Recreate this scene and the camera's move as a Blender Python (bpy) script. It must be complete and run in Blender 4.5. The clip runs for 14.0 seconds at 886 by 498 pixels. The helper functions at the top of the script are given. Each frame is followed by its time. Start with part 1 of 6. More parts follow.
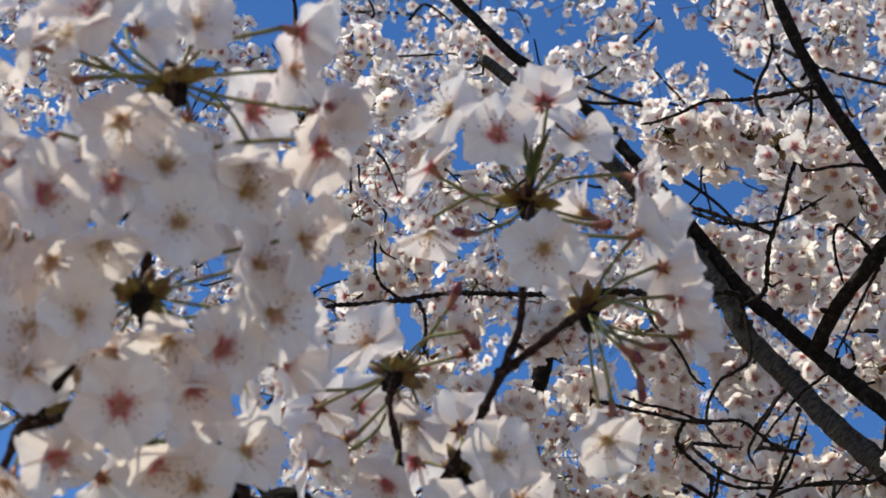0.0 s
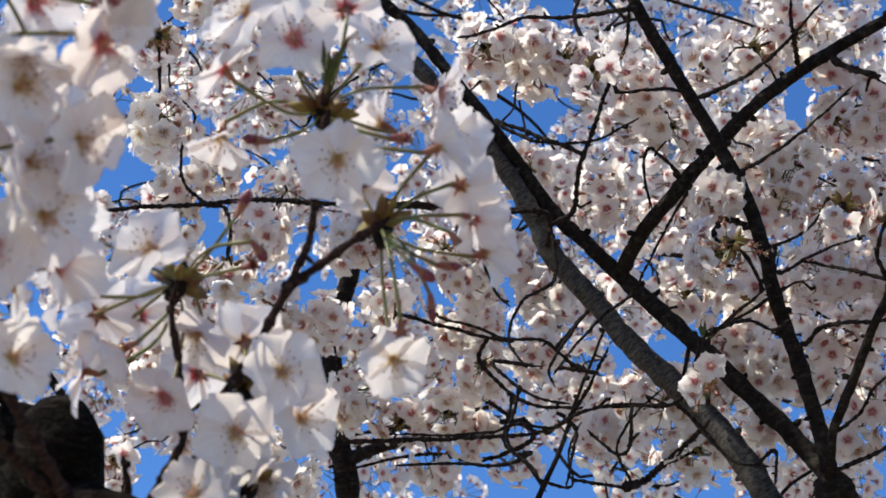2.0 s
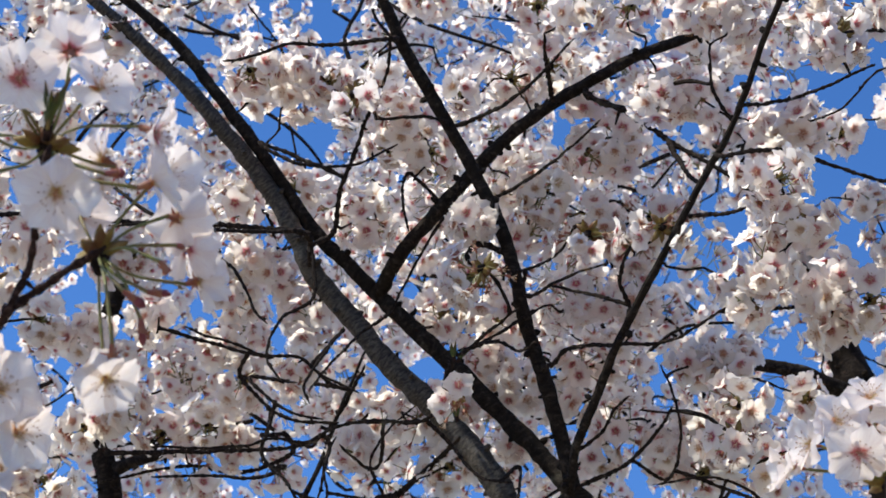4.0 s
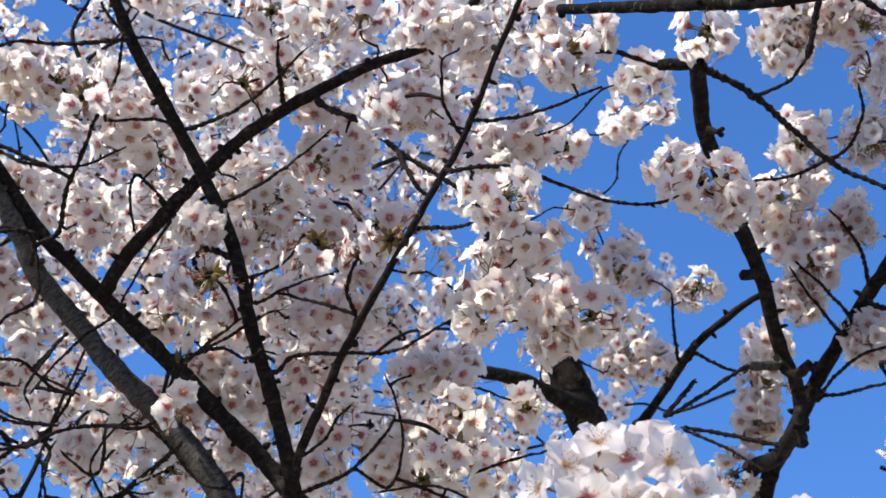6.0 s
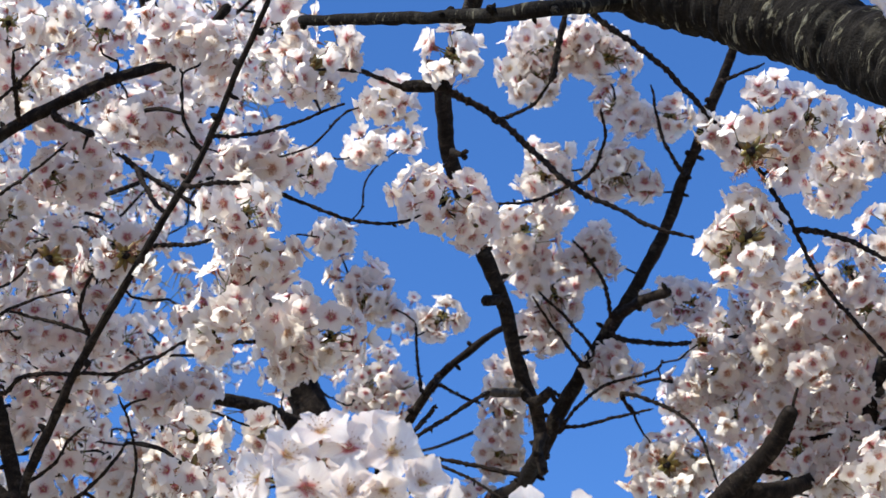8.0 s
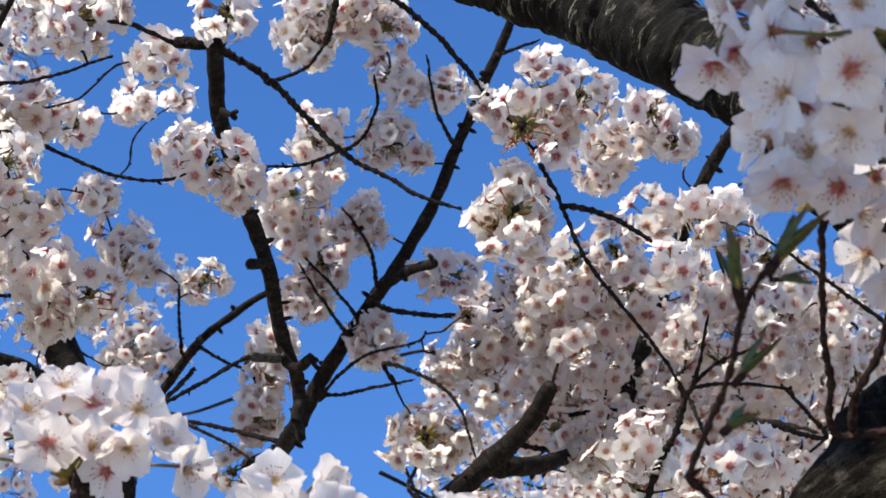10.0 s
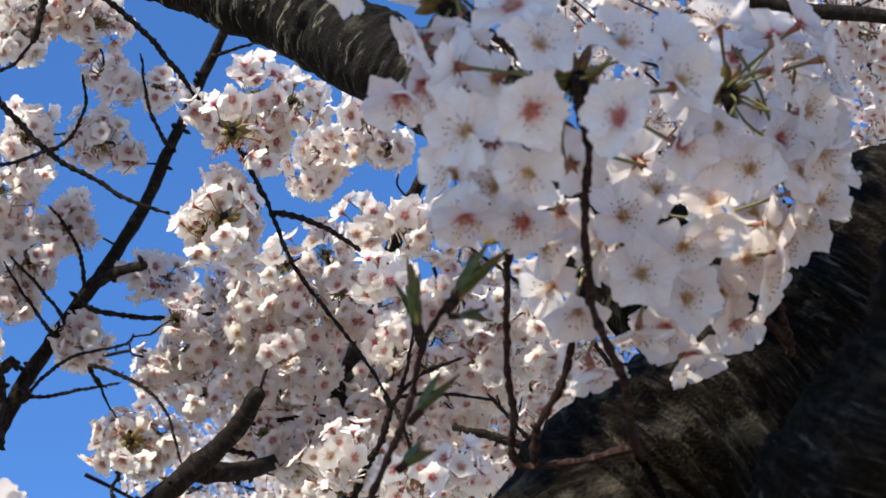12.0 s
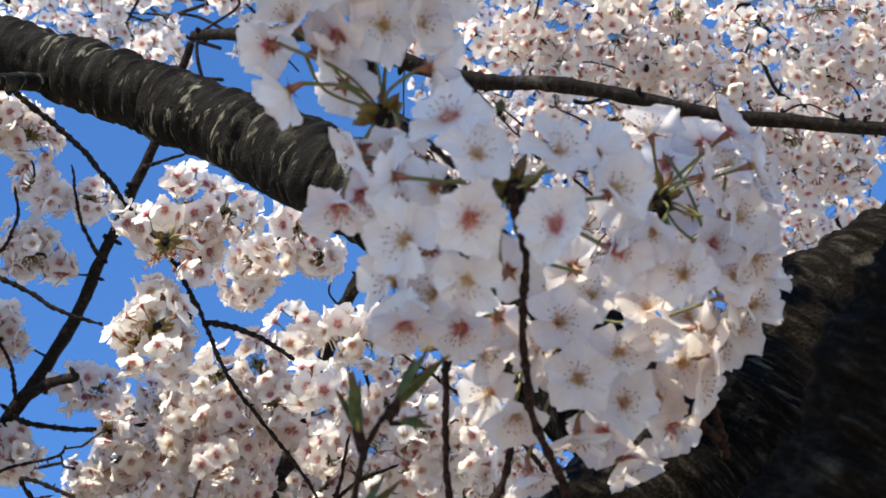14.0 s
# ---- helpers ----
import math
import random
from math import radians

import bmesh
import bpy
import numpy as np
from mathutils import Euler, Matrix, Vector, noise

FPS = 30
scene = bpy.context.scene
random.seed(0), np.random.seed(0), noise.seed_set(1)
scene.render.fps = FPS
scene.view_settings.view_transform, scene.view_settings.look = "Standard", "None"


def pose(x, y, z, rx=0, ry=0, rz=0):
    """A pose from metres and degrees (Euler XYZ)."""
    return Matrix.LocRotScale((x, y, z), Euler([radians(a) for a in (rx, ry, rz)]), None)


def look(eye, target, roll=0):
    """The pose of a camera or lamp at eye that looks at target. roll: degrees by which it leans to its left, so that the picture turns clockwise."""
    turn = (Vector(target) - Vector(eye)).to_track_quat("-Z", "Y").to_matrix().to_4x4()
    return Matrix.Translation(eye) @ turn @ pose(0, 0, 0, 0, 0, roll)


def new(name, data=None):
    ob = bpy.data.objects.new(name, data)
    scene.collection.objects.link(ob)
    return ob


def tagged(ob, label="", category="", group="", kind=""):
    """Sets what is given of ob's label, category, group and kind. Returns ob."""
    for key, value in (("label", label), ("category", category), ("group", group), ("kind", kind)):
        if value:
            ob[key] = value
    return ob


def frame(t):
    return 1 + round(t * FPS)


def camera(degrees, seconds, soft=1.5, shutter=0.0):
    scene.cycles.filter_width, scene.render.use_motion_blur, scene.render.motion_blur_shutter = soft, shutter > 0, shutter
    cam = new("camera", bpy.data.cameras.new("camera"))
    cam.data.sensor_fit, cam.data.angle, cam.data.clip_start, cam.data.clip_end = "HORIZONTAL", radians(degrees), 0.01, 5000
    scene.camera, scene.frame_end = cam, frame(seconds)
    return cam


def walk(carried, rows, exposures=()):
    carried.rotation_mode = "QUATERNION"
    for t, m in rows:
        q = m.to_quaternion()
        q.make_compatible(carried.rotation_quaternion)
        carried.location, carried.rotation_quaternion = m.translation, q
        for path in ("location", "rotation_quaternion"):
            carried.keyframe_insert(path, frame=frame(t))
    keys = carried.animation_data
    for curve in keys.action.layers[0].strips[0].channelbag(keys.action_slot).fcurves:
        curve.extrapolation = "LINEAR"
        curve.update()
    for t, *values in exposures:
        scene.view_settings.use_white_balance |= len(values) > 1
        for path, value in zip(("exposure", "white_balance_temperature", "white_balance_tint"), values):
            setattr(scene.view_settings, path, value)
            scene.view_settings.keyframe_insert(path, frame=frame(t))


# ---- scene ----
cam = camera(24, 14.0)
cam.data.dof.use_dof = True
cam.data.dof.focus_distance = 1.95
cam.data.dof.aperture_fstop = 26.0
walk(cam, [
    (0.0, look((-0.076, 0.014, 1.589), (-0.835, 2.457, 3.136), 7.01)),
    (0.5, look((-0.099, 0.02, 1.613), (-0.748, 2.52, 3.123), 7.85)),
    (1.0, look((-0.086, 0.016, 1.594), (-0.675, 2.526, 3.114), 6.10)),
    (1.5, look((-0.067, 0.058, 1.619), (-0.622, 2.597, 3.102), 5.62)),
    (2.0, look((-0.071, 0.042, 1.608), (-0.576, 2.604, 3.071), 6.46)),
    (2.2, look((-0.023, 0.016, 1.607), (-0.534, 2.587, 3.058), 5.55)),
    (2.5, look((-0.016, 0.014, 1.605), (-0.474, 2.585, 3.072), 5.55)),
    (2.7, look((-0.032, -0.002, 1.594), (-0.448, 2.572, 3.071), 5.62)),
    (4.8, look((-0.007, -0.034, 1.578), (-0.061, 2.555, 3.092), 2.81)),
    (5.0, look((-0.023, -0.035, 1.595), (-0.023, 2.564, 3.094), 2.27)),
    (5.5, look((-0.038, -0.043, 1.587), (0.065, 2.549, 3.095), 1.56)),
    (6.0, look((-0.033, -0.059, 1.611), (0.162, 2.535, 3.105), 1.52)),
    (6.5, look((-0.022, -0.043, 1.608), (0.267, 2.53, 3.123), 1.38)),
    (7.0, look((-0.002, -0.023, 1.605), (0.359, 2.529, 3.14), 0.80)),
    (7.2, look((-0.004, -0.019, 1.595), (0.4, 2.52, 3.142), 0.12)),
    (9.3, look((0.004, 0.016, 1.59), (0.71, 2.476, 3.156), -2.05)),
    (9.5, look((0.01, 0.016, 1.596), (0.757, 2.475, 3.144), -2.15)),
    (10.0, look((0.012, 0.018, 1.597), (0.864, 2.46, 3.118), -2.76)),
    (10.5, look((0.016, 0.023, 1.6), (0.964, 2.455, 3.08), -3.30)),
    (11.0, look((0.013, 0.023, 1.6), (1.063, 2.434, 3.044), -3.84)),
    (11.5, look((0.023, 0.024, 1.605), (1.165, 2.379, 3.071), -4.19)),
    (12.0, look((0.035, 0.01, 1.619), (1.252, 2.315, 3.104), -5.79)),
    (12.5, look((0.044, 0.007, 1.62), (1.324, 2.264, 3.127), -6.82)),
    (13.0, look((0.041, 0.019, 1.623), (1.343, 2.233, 3.172), -8.11)),
    (13.5, look((0.046, 0.001, 1.626), (1.306, 2.217, 3.208), -7.66)),
    (14.0, look((0.025, 0.003, 1.613), (1.312, 2.186, 3.22), -7.78)),
], exposures=[(0, -0.04, 7180, 3.3), (1, 0.18, 7030, 3.8), (2.1, 0.28, 6930, 4.3), (2.5, 0.14, 6980, 4.8), (4.8, 0.48, 6860, 5.1), (7, 0.53, 6850, 5.1), (11.5, 0.50, 6930, 4.8), (12.5, 0.68, 7240, 3), (14, 0.72, 7280, 2)])

# ---- sky, sun and ground light ----
SUN_AZ, SUN_EL = -112.0, 51.0          # degrees: clockwise from +y, above the horizon
world = bpy.data.worlds.new("sky")
scene.world = world
world.use_nodes = True
wn, wl = world.node_tree.nodes, world.node_tree.links
sky = wn.new("ShaderNodeTexSky")
sky.sky_type, sky.sun_disc = "NISHITA", False
sky.sun_elevation, sky.sun_rotation = radians(SUN_EL), radians(SUN_AZ)
sky.altitude, sky.air_density, sky.dust_density, sky.ozone_density = 2500, 1.0, 0.0, 6.0
deep = wn.new("ShaderNodeHueSaturation")
deep.inputs["Saturation"].default_value = 1.17
deep.inputs["Hue"].default_value = 0.508
wl.new(sky.outputs[0], deep.inputs["Color"])
wl.new(deep.outputs[0], wn["Background"].inputs[0])
wn["Background"].inputs[1].default_value = 0.195
sun = new("sun", bpy.data.lights.new("sun", "SUN"))
sun.data.energy, sun.data.angle, sun.data.color = 4.2, radians(0.53), (1.0, 0.945, 0.865)
sun.matrix_world = look((math.sin(radians(SUN_AZ)) * math.cos(radians(SUN_EL)), math.cos(radians(SUN_AZ)) * math.cos(radians(SUN_EL)), math.sin(radians(SUN_EL))), (0, 0, 0))


# ---- materials ----
def material(name):
    m = bpy.data.materials.new(name)
    m.use_nodes = True
    n, l = m.node_tree.nodes, m.node_tree.links
    return m, n, l, n["Principled BSDF"]


def node(n, kind, **values):
    made = n.new(kind)
    for key, value in values.items():
        made.inputs[key.replace("_", " ")].default_value = value
    return made


def ramp(n, *stops):
    r = n.new("ShaderNodeValToRGB")
    while len(r.color_ramp.elements) < len(stops):
        r.color_ramp.elements.new(0.5)
    for e, (at, c) in zip(r.color_ramp.elements, stops):
        e.position, e.color = at, (*c, 1)
    return r


def mixed(n, l, factor, a, b, blend="MIX"):
    m = n.new("ShaderNodeMix")
    m.data_type, m.blend_type = "RGBA", blend
    for socket, value in ((m.inputs[0], factor), (m.inputs[6], a), (m.inputs[7], b)):
        if isinstance(value, (int, float)):
            socket.default_value = value
        elif isinstance(value, tuple):
            socket.default_value = (*value, 1)
        else:
            l.new(value, socket)
    return m.outputs[2]


def petal_material(name, veins, flush, hues, joined=False, thin=0.78, body_tones=((0.94, 0.915, 0.87), (0.94, 0.895, 0.85), (0.925, 0.855, 0.82))):
    """Thin white petal, flushed pink at the claw, that lets light through."""
    m, n, l, b = material(name)
    uv = n.new("ShaderNodeUVMap")
    split = n.new("ShaderNodeSeparateXYZ")
    l.new(uv.outputs[0], split.inputs[0])
    chance = n.new("ShaderNodeNewGeometry").outputs["Random Per Island"] if joined else n.new("ShaderNodeObjectInfo").outputs["Random"]
    hue = ramp(n, *hues)
    l.new(chance, hue.inputs[0])
    body = ramp(n, *zip((0.0, 0.6, 1.0), body_tones))
    l.new(chance, body.inputs[0])
    grain = node(n, "ShaderNodeTexNoise", Scale=220.0, Detail=3.0)
    stretch = node(n, "ShaderNodeMapping")
    stretch.inputs["Scale"].default_value = (0.16, 0.012, 1)
    l.new(uv.outputs[0], stretch.inputs[0])
    l.new(stretch.outputs[0], grain.inputs["Vector"])
    vein = ramp(n, (0.35, (1 - veins, 1 - veins * 1.4, 1 - veins * 1.2)), (0.6, (1, 1, 1)))
    l.new(grain.outputs[0], vein.inputs[0])
    tone = mixed(n, l, 1.0, body.outputs[0], vein.outputs[0], "MULTIPLY")
    reach = ramp(n, (0.0, (1, 1, 1)), (0.10 * flush, (0.85, 0.85, 0.85)), (0.17 * flush, (0.22, 0.22, 0.22)), (0.30 * flush, (0, 0, 0)))
    l.new(split.outputs[1], reach.inputs[0])
    tone = mixed(n, l, reach.outputs[0], tone, hue.outputs[0])
    l.new(tone, b.inputs["Base Color"])
    b.inputs["Roughness"].default_value = 0.55
    b.inputs["Specular IOR Level"].default_value = 0.25
    through_light = n.new("ShaderNodeBsdfTranslucent")
    l.new(tone, through_light.inputs[0])
    both = n.new("ShaderNodeMixShader")
    both.inputs[0].default_value = thin
    l.new(b.outputs[0], both.inputs[1])
    l.new(through_light.outputs[0], both.inputs[2])
    l.new(both.outputs[0], n["Material Output"].inputs[0])
    return m


def bark_material(name, dark, mid, light, lichen, across, along, patch_size=24.0, relief=0.003, shine=0.12, spread=0.60, crust=0.0, crust_tone=(0.30, 0.285, 0.22), crust_edge=0.52, crust_area=0.40, steps=(0.40, 0.55, 0.70)):
    """Cherry bark: fine rings of lenticels round the limb, grey patches, rough skin, and flecks of lichen crust drawn out round the limb."""
    m, n, l, b = material(name)
    uv = n.new("ShaderNodeUVMap")

    def drawn_out(u, v, detail, roughness):
        stretch = node(n, "ShaderNodeMapping")
        stretch.inputs["Scale"].default_value = (u, v, 1)
        l.new(uv.outputs[0], stretch.inputs[0])
        made = node(n, "ShaderNodeTexNoise", Scale=1.0, Detail=detail, Roughness=roughness, Distortion=0.6)
        l.new(stretch.outputs[0], made.inputs["Vector"])
        return made.outputs[0]

    rings = drawn_out(along, across, 5.0, 0.65)
    place = n.new("ShaderNodeTexCoord")
    patch = node(n, "ShaderNodeTexNoise", Scale=patch_size, Detail=6.0, Roughness=0.62)
    l.new(place.outputs["Object"], patch.inputs["Vector"])
    grain = node(n, "ShaderNodeTexNoise", Scale=420.0, Detail=3.0)
    l.new(place.outputs["Object"], grain.inputs["Vector"])
    tone = ramp(n, *zip(steps, (dark, mid, light)))
    l.new(rings, tone.inputs[0])
    grey = ramp(n, (spread, (0, 0, 0)), (spread + 0.10, (lichen, lichen, lichen)))
    l.new(patch.outputs[0], grey.inputs[0])
    colour = mixed(n, l, grey.outputs[0], tone.outputs[0], (0.25, 0.225, 0.17))
    height = n.new("ShaderNodeMath")
    height.operation = "ADD"
    l.new(rings, height.inputs[0])
    l.new(grain.outputs[0], height.inputs[1])
    high = height.outputs[0]
    if crust:
        flecks = ramp(n, (crust_edge, (0, 0, 0)), (crust_edge + 0.08, (1, 1, 1)))
        l.new(drawn_out(along * 0.75, across * 0.8, 6.0, 0.68), flecks.inputs[0])
        areas = node(n, "ShaderNodeTexNoise", Scale=patch_size * 0.6, Detail=4.0, Roughness=0.6)
        l.new(place.outputs["Object"], areas.inputs["Vector"])
        where = ramp(n, (crust_area, (0, 0, 0)), (crust_area + 0.14, (crust, crust, crust)))
        l.new(areas.outputs[0], where.inputs[0])
        both = mixed(n, l, 1.0, flecks.outputs[0], where.outputs[0], "MULTIPLY")
        colour = mixed(n, l, both, colour, crust_tone)
        raised = n.new("ShaderNodeMath")
        raised.operation = "ADD"
        l.new(high, raised.inputs[0])
        l.new(both, raised.inputs[1])
        high = raised.outputs[0]
    speck = ramp(n, (0.3, (0.6, 0.6, 0.6)), (0.7, (1.2, 1.2, 1.2)))
    l.new(grain.outputs[0], speck.inputs[0])
    l.new(mixed(n, l, 1.0, colour, speck.outputs[0], "MULTIPLY"), b.inputs["Base Color"])
    b.inputs["Roughness"].default_value = 0.85 if shine < 0.2 else 0.6
    b.inputs["Specular IOR Level"].default_value = shine
    bump = node(n, "ShaderNodeBump", Strength=0.7, Distance=relief)
    l.new(high, bump.inputs["Height"])
    l.new(bump.outputs[0], b.inputs["Normal"])
    return m


def plain_material(name, a, c, scale, rough=0.6, glow=0.0):
    """A skin of two close tones in fine noise; glow is the share of light let through."""
    m, n, l, b = material(name)
    place = n.new("ShaderNodeTexCoord")
    grain = node(n, "ShaderNodeTexNoise", Scale=scale, Detail=4.0)
    l.new(place.outputs["Object"], grain.inputs["Vector"])
    tone = ramp(n, (0.35, a), (0.65, c))
    l.new(grain.outputs[0], tone.inputs[0])
    l.new(tone.outputs[0], b.inputs["Base Color"])
    b.inputs["Roughness"].default_value = rough
    if glow:
        thin = n.new("ShaderNodeBsdfTranslucent")
        l.new(tone.outputs[0], thin.inputs[0])
        both = n.new("ShaderNodeMixShader")
        both.inputs[0].default_value = glow
        l.new(b.outputs[0], both.inputs[1])
        l.new(thin.outputs[0], both.inputs[2])
        l.new(both.outputs[0], n["Material Output"].inputs[0])
    return m


def leaf_material():
    """Young cherry leaf: dull green with a bronze tip and edges, thin enough to let light through."""
    m, n, l, b = material("young_leaf")
    uv = n.new("ShaderNodeUVMap")
    split = n.new("ShaderNodeSeparateXYZ")
    l.new(uv.outputs[0], split.inputs[0])
    place = n.new("ShaderNodeTexCoord")
    grain = node(n, "ShaderNodeTexNoise", Scale=260.0, Detail=4.0)
    l.new(place.outputs["Object"], grain.inputs["Vector"])
    green = ramp(n, (0.35, (0.035, 0.065, 0.014)), (0.65, (0.10, 0.125, 0.03)))
    l.new(grain.outputs[0], green.inputs[0])
    bronze = ramp(n, (0.0, (0.2, 0.2, 0.2)), (0.25, (0, 0, 0)), (0.6, (0.1, 0.1, 0.1)), (0.95, (0.9, 0.9, 0.9)))
    l.new(split.outputs[1], bronze.inputs[0])
    tone = mixed(n, l, bronze.outputs[0], green.outputs[0], (0.12, 0.055, 0.022))
    l.new(tone, b.inputs["Base Color"])
    b.inputs["Roughness"].default_value = 0.5
    thin = n.new("ShaderNodeBsdfTranslucent")
    l.new(tone, thin.inputs[0])
    both = n.new("ShaderNodeMixShader")
    both.inputs[0].default_value = 0.3
    l.new(b.outputs[0], both.inputs[1])
    l.new(thin.outputs[0], both.inputs[2])
    l.new(both.outputs[0], n["Material Output"].inputs[0])
    bump = node(n, "ShaderNodeBump", Strength=0.4, Distance=0.0006)
    l.new(grain.outputs[0], bump.inputs["Height"])
    l.new(bump.outputs[0], b.inputs["Normal"])
    return m


# near petals tinted warmer than far ones, standing in for warm fill light
NEAR_WARM_FILL = ((0.935, 0.88, 0.83), (0.935, 0.865, 0.815), (0.925, 0.835, 0.79))
PETAL = petal_material("petal", 0.08, 0.62, ((0.0, (0.56, 0.44, 0.15)), (0.6, (0.58, 0.36, 0.14)), (1.0, (0.60, 0.27, 0.15))), False, 0.50, NEAR_WARM_FILL)
PETAL_FLUSHED = petal_material("flushed_petal", 0.10, 0.95, ((0.0, (0.62, 0.17, 0.15)), (0.6, (0.58, 0.09, 0.12)), (1.0, (0.52, 0.05, 0.10))), False, 0.50, NEAR_WARM_FILL)
PETAL_FAR = petal_material("petal_small", 0.03, 1.3, ((0.0, (0.60, 0.48, 0.28)), (0.35, (0.58, 0.30, 0.22)), (0.65, (0.55, 0.14, 0.18)), (1.0, (0.48, 0.06, 0.12))))
PETAL_BACK = petal_material("petal_back", 0.03, 1.3, ((0.0, (0.60, 0.48, 0.28)), (0.35, (0.58, 0.30, 0.22)), (0.65, (0.55, 0.14, 0.18)), (1.0, (0.48, 0.06, 0.12))), True)
BARK = bark_material("bark", (0.011, 0.008, 0.0066), (0.021, 0.0155, 0.0125), (0.055, 0.043, 0.035), 0.3, 70.0, 120.0)
GREY = bark_material("grey_bark", (0.014, 0.0112, 0.0092), (0.046, 0.038, 0.031), (0.115, 0.099, 0.083), 0.4, 80.0, 240.0, patch_size=20.0, relief=0.002, shine=0.25, spread=0.57, steps=(0.37, 0.48, 0.70))
BOUGH = bark_material("bough_bark", (0.006, 0.0048, 0.0038), (0.011, 0.0088, 0.007), (0.026, 0.021, 0.0165), 0.18, 38.0, 150.0, relief=0.002, crust=0.9, crust_tone=(0.30, 0.28, 0.20), crust_edge=0.57)
BARK_OLD = bark_material("old_bark", (0.006, 0.0044, 0.003), (0.012, 0.0092, 0.0066), (0.034, 0.027, 0.020), 0.12, 48.0, 200.0, 15.0, 0.004, 0.03, crust=0.5, crust_tone=(0.22, 0.19, 0.145), crust_edge=0.58, crust_area=0.46)
BARK_LICHEN = bark_material("lichened_bark", (0.005, 0.0037, 0.0026), (0.013, 0.0102, 0.0075), (0.05, 0.040, 0.030), 0.2, 44.0, 210.0, 26.0, 0.005, 0.04, 0.56, crust=0.55, crust_tone=(0.24, 0.205, 0.15), crust_edge=0.57, crust_area=0.46)
TWIG = bark_material("twig_bark", (0.010, 0.007, 0.006), (0.024, 0.016, 0.013), (0.09, 0.066, 0.055), 0.25, 60.0, 320.0)
SHOOT = bark_material("shoot_bark", (0.02, 0.011, 0.009), (0.042, 0.022, 0.018), (0.10, 0.058, 0.045), 0.15, 60.0, 320.0)
STAMEN = plain_material("stamen_thread", (0.75, 0.55, 0.42), (0.82, 0.72, 0.58), 300, 0.5, 0.3)
ANTHER = plain_material("anther", (0.20, 0.075, 0.02), (0.42, 0.20, 0.05), 500)
EYE = plain_material("flower_eye", (0.42, 0.07, 0.07), (0.50, 0.22, 0.08), 150, 0.6)
EYE_NEAR = plain_material("close_flower_eye", (0.40, 0.11, 0.045), (0.48, 0.30, 0.08), 150, 0.6)
CALYX = plain_material("calyx", (0.22, 0.05, 0.045), (0.30, 0.12, 0.06), 200, 0.5)
STALK = plain_material("flower_stalk", (0.17, 0.20, 0.055), (0.23, 0.17, 0.06), 90, 0.5, 0.25)
SCALE = plain_material("bud_scale", (0.32, 0.25, 0.055), (0.15, 0.06, 0.027), 120, 0.55, 0.25)
LEAF = leaf_material()
ROSY = plain_material("rosy_bud", (0.15, 0.02, 0.03), (0.27, 0.06, 0.075), 160, 0.5, 0.15)
SOIL = plain_material("soil", (0.27, 0.218, 0.145), (0.37, 0.30, 0.205), 0.9, 0.95)


# ---- building helpers ----
def mesh_of(name, verts, faces, uvs, mats, slots=None, smooth=True):
    me = bpy.data.meshes.new(name)
    me.from_pydata(verts, [], faces)
    for m in mats:
        me.materials.append(m)
    if uvs is not None:
        layer = me.uv_layers.new(name="UVMap")
        flat = np.array([uvs[v] for f in faces for v in f], dtype=np.float32).ravel()
        layer.data.foreach_set("uv", flat)
    if slots is not None:
        me.polygons.foreach_set("material_index", np.array(slots, dtype=np.int32))
    me.polygons.foreach_set("use_smooth", np.full(len(faces), smooth))
    me.update()
    return me


def piece(name, me, parent, m=None, label=""):
    """One mesh object under a thing or a part; m is its pose in the world."""
    ob = new(name, me)
    ob.parent = parent
    ob.matrix_basis = m if m is not None else Matrix()
    ob.matrix_parent_inverse = HOME[parent]
    HOME[ob] = ob.matrix_basis.inverted()
    if label:
        ob["label"] = label
    return ob


HOME = {}     # the inverse of each parent's place in the world


def thing(name, base, label, category, group=""):
    ob = new(name)
    ob.empty_display_size = 0.1
    ob.location = base
    HOME[ob] = Matrix.Translation(base).inverted()
    return tagged(ob, label, category, group)


def smooth_line(pts, step):
    """Catmull-Rom points about step metres apart, with the share of the way at each."""
    p = [Vector(q) for q in pts]
    p = [p[0] * 2 - p[1]] + p + [p[-1] * 2 - p[-2]]
    out = []
    for i in range(1, len(p) - 2):
        a, b, c, d = p[i - 1:i + 3]
        k = max(1, int((c - b).length / step))
        for j in range(k):
            t = j / k
            out.append(0.5 * (2 * b + (c - a) * t + (2 * a - 5 * b + 4 * c - d) * t * t + (3 * b - a - 3 * c + d) * t ** 3))
    out.append(p[-2])
    return out


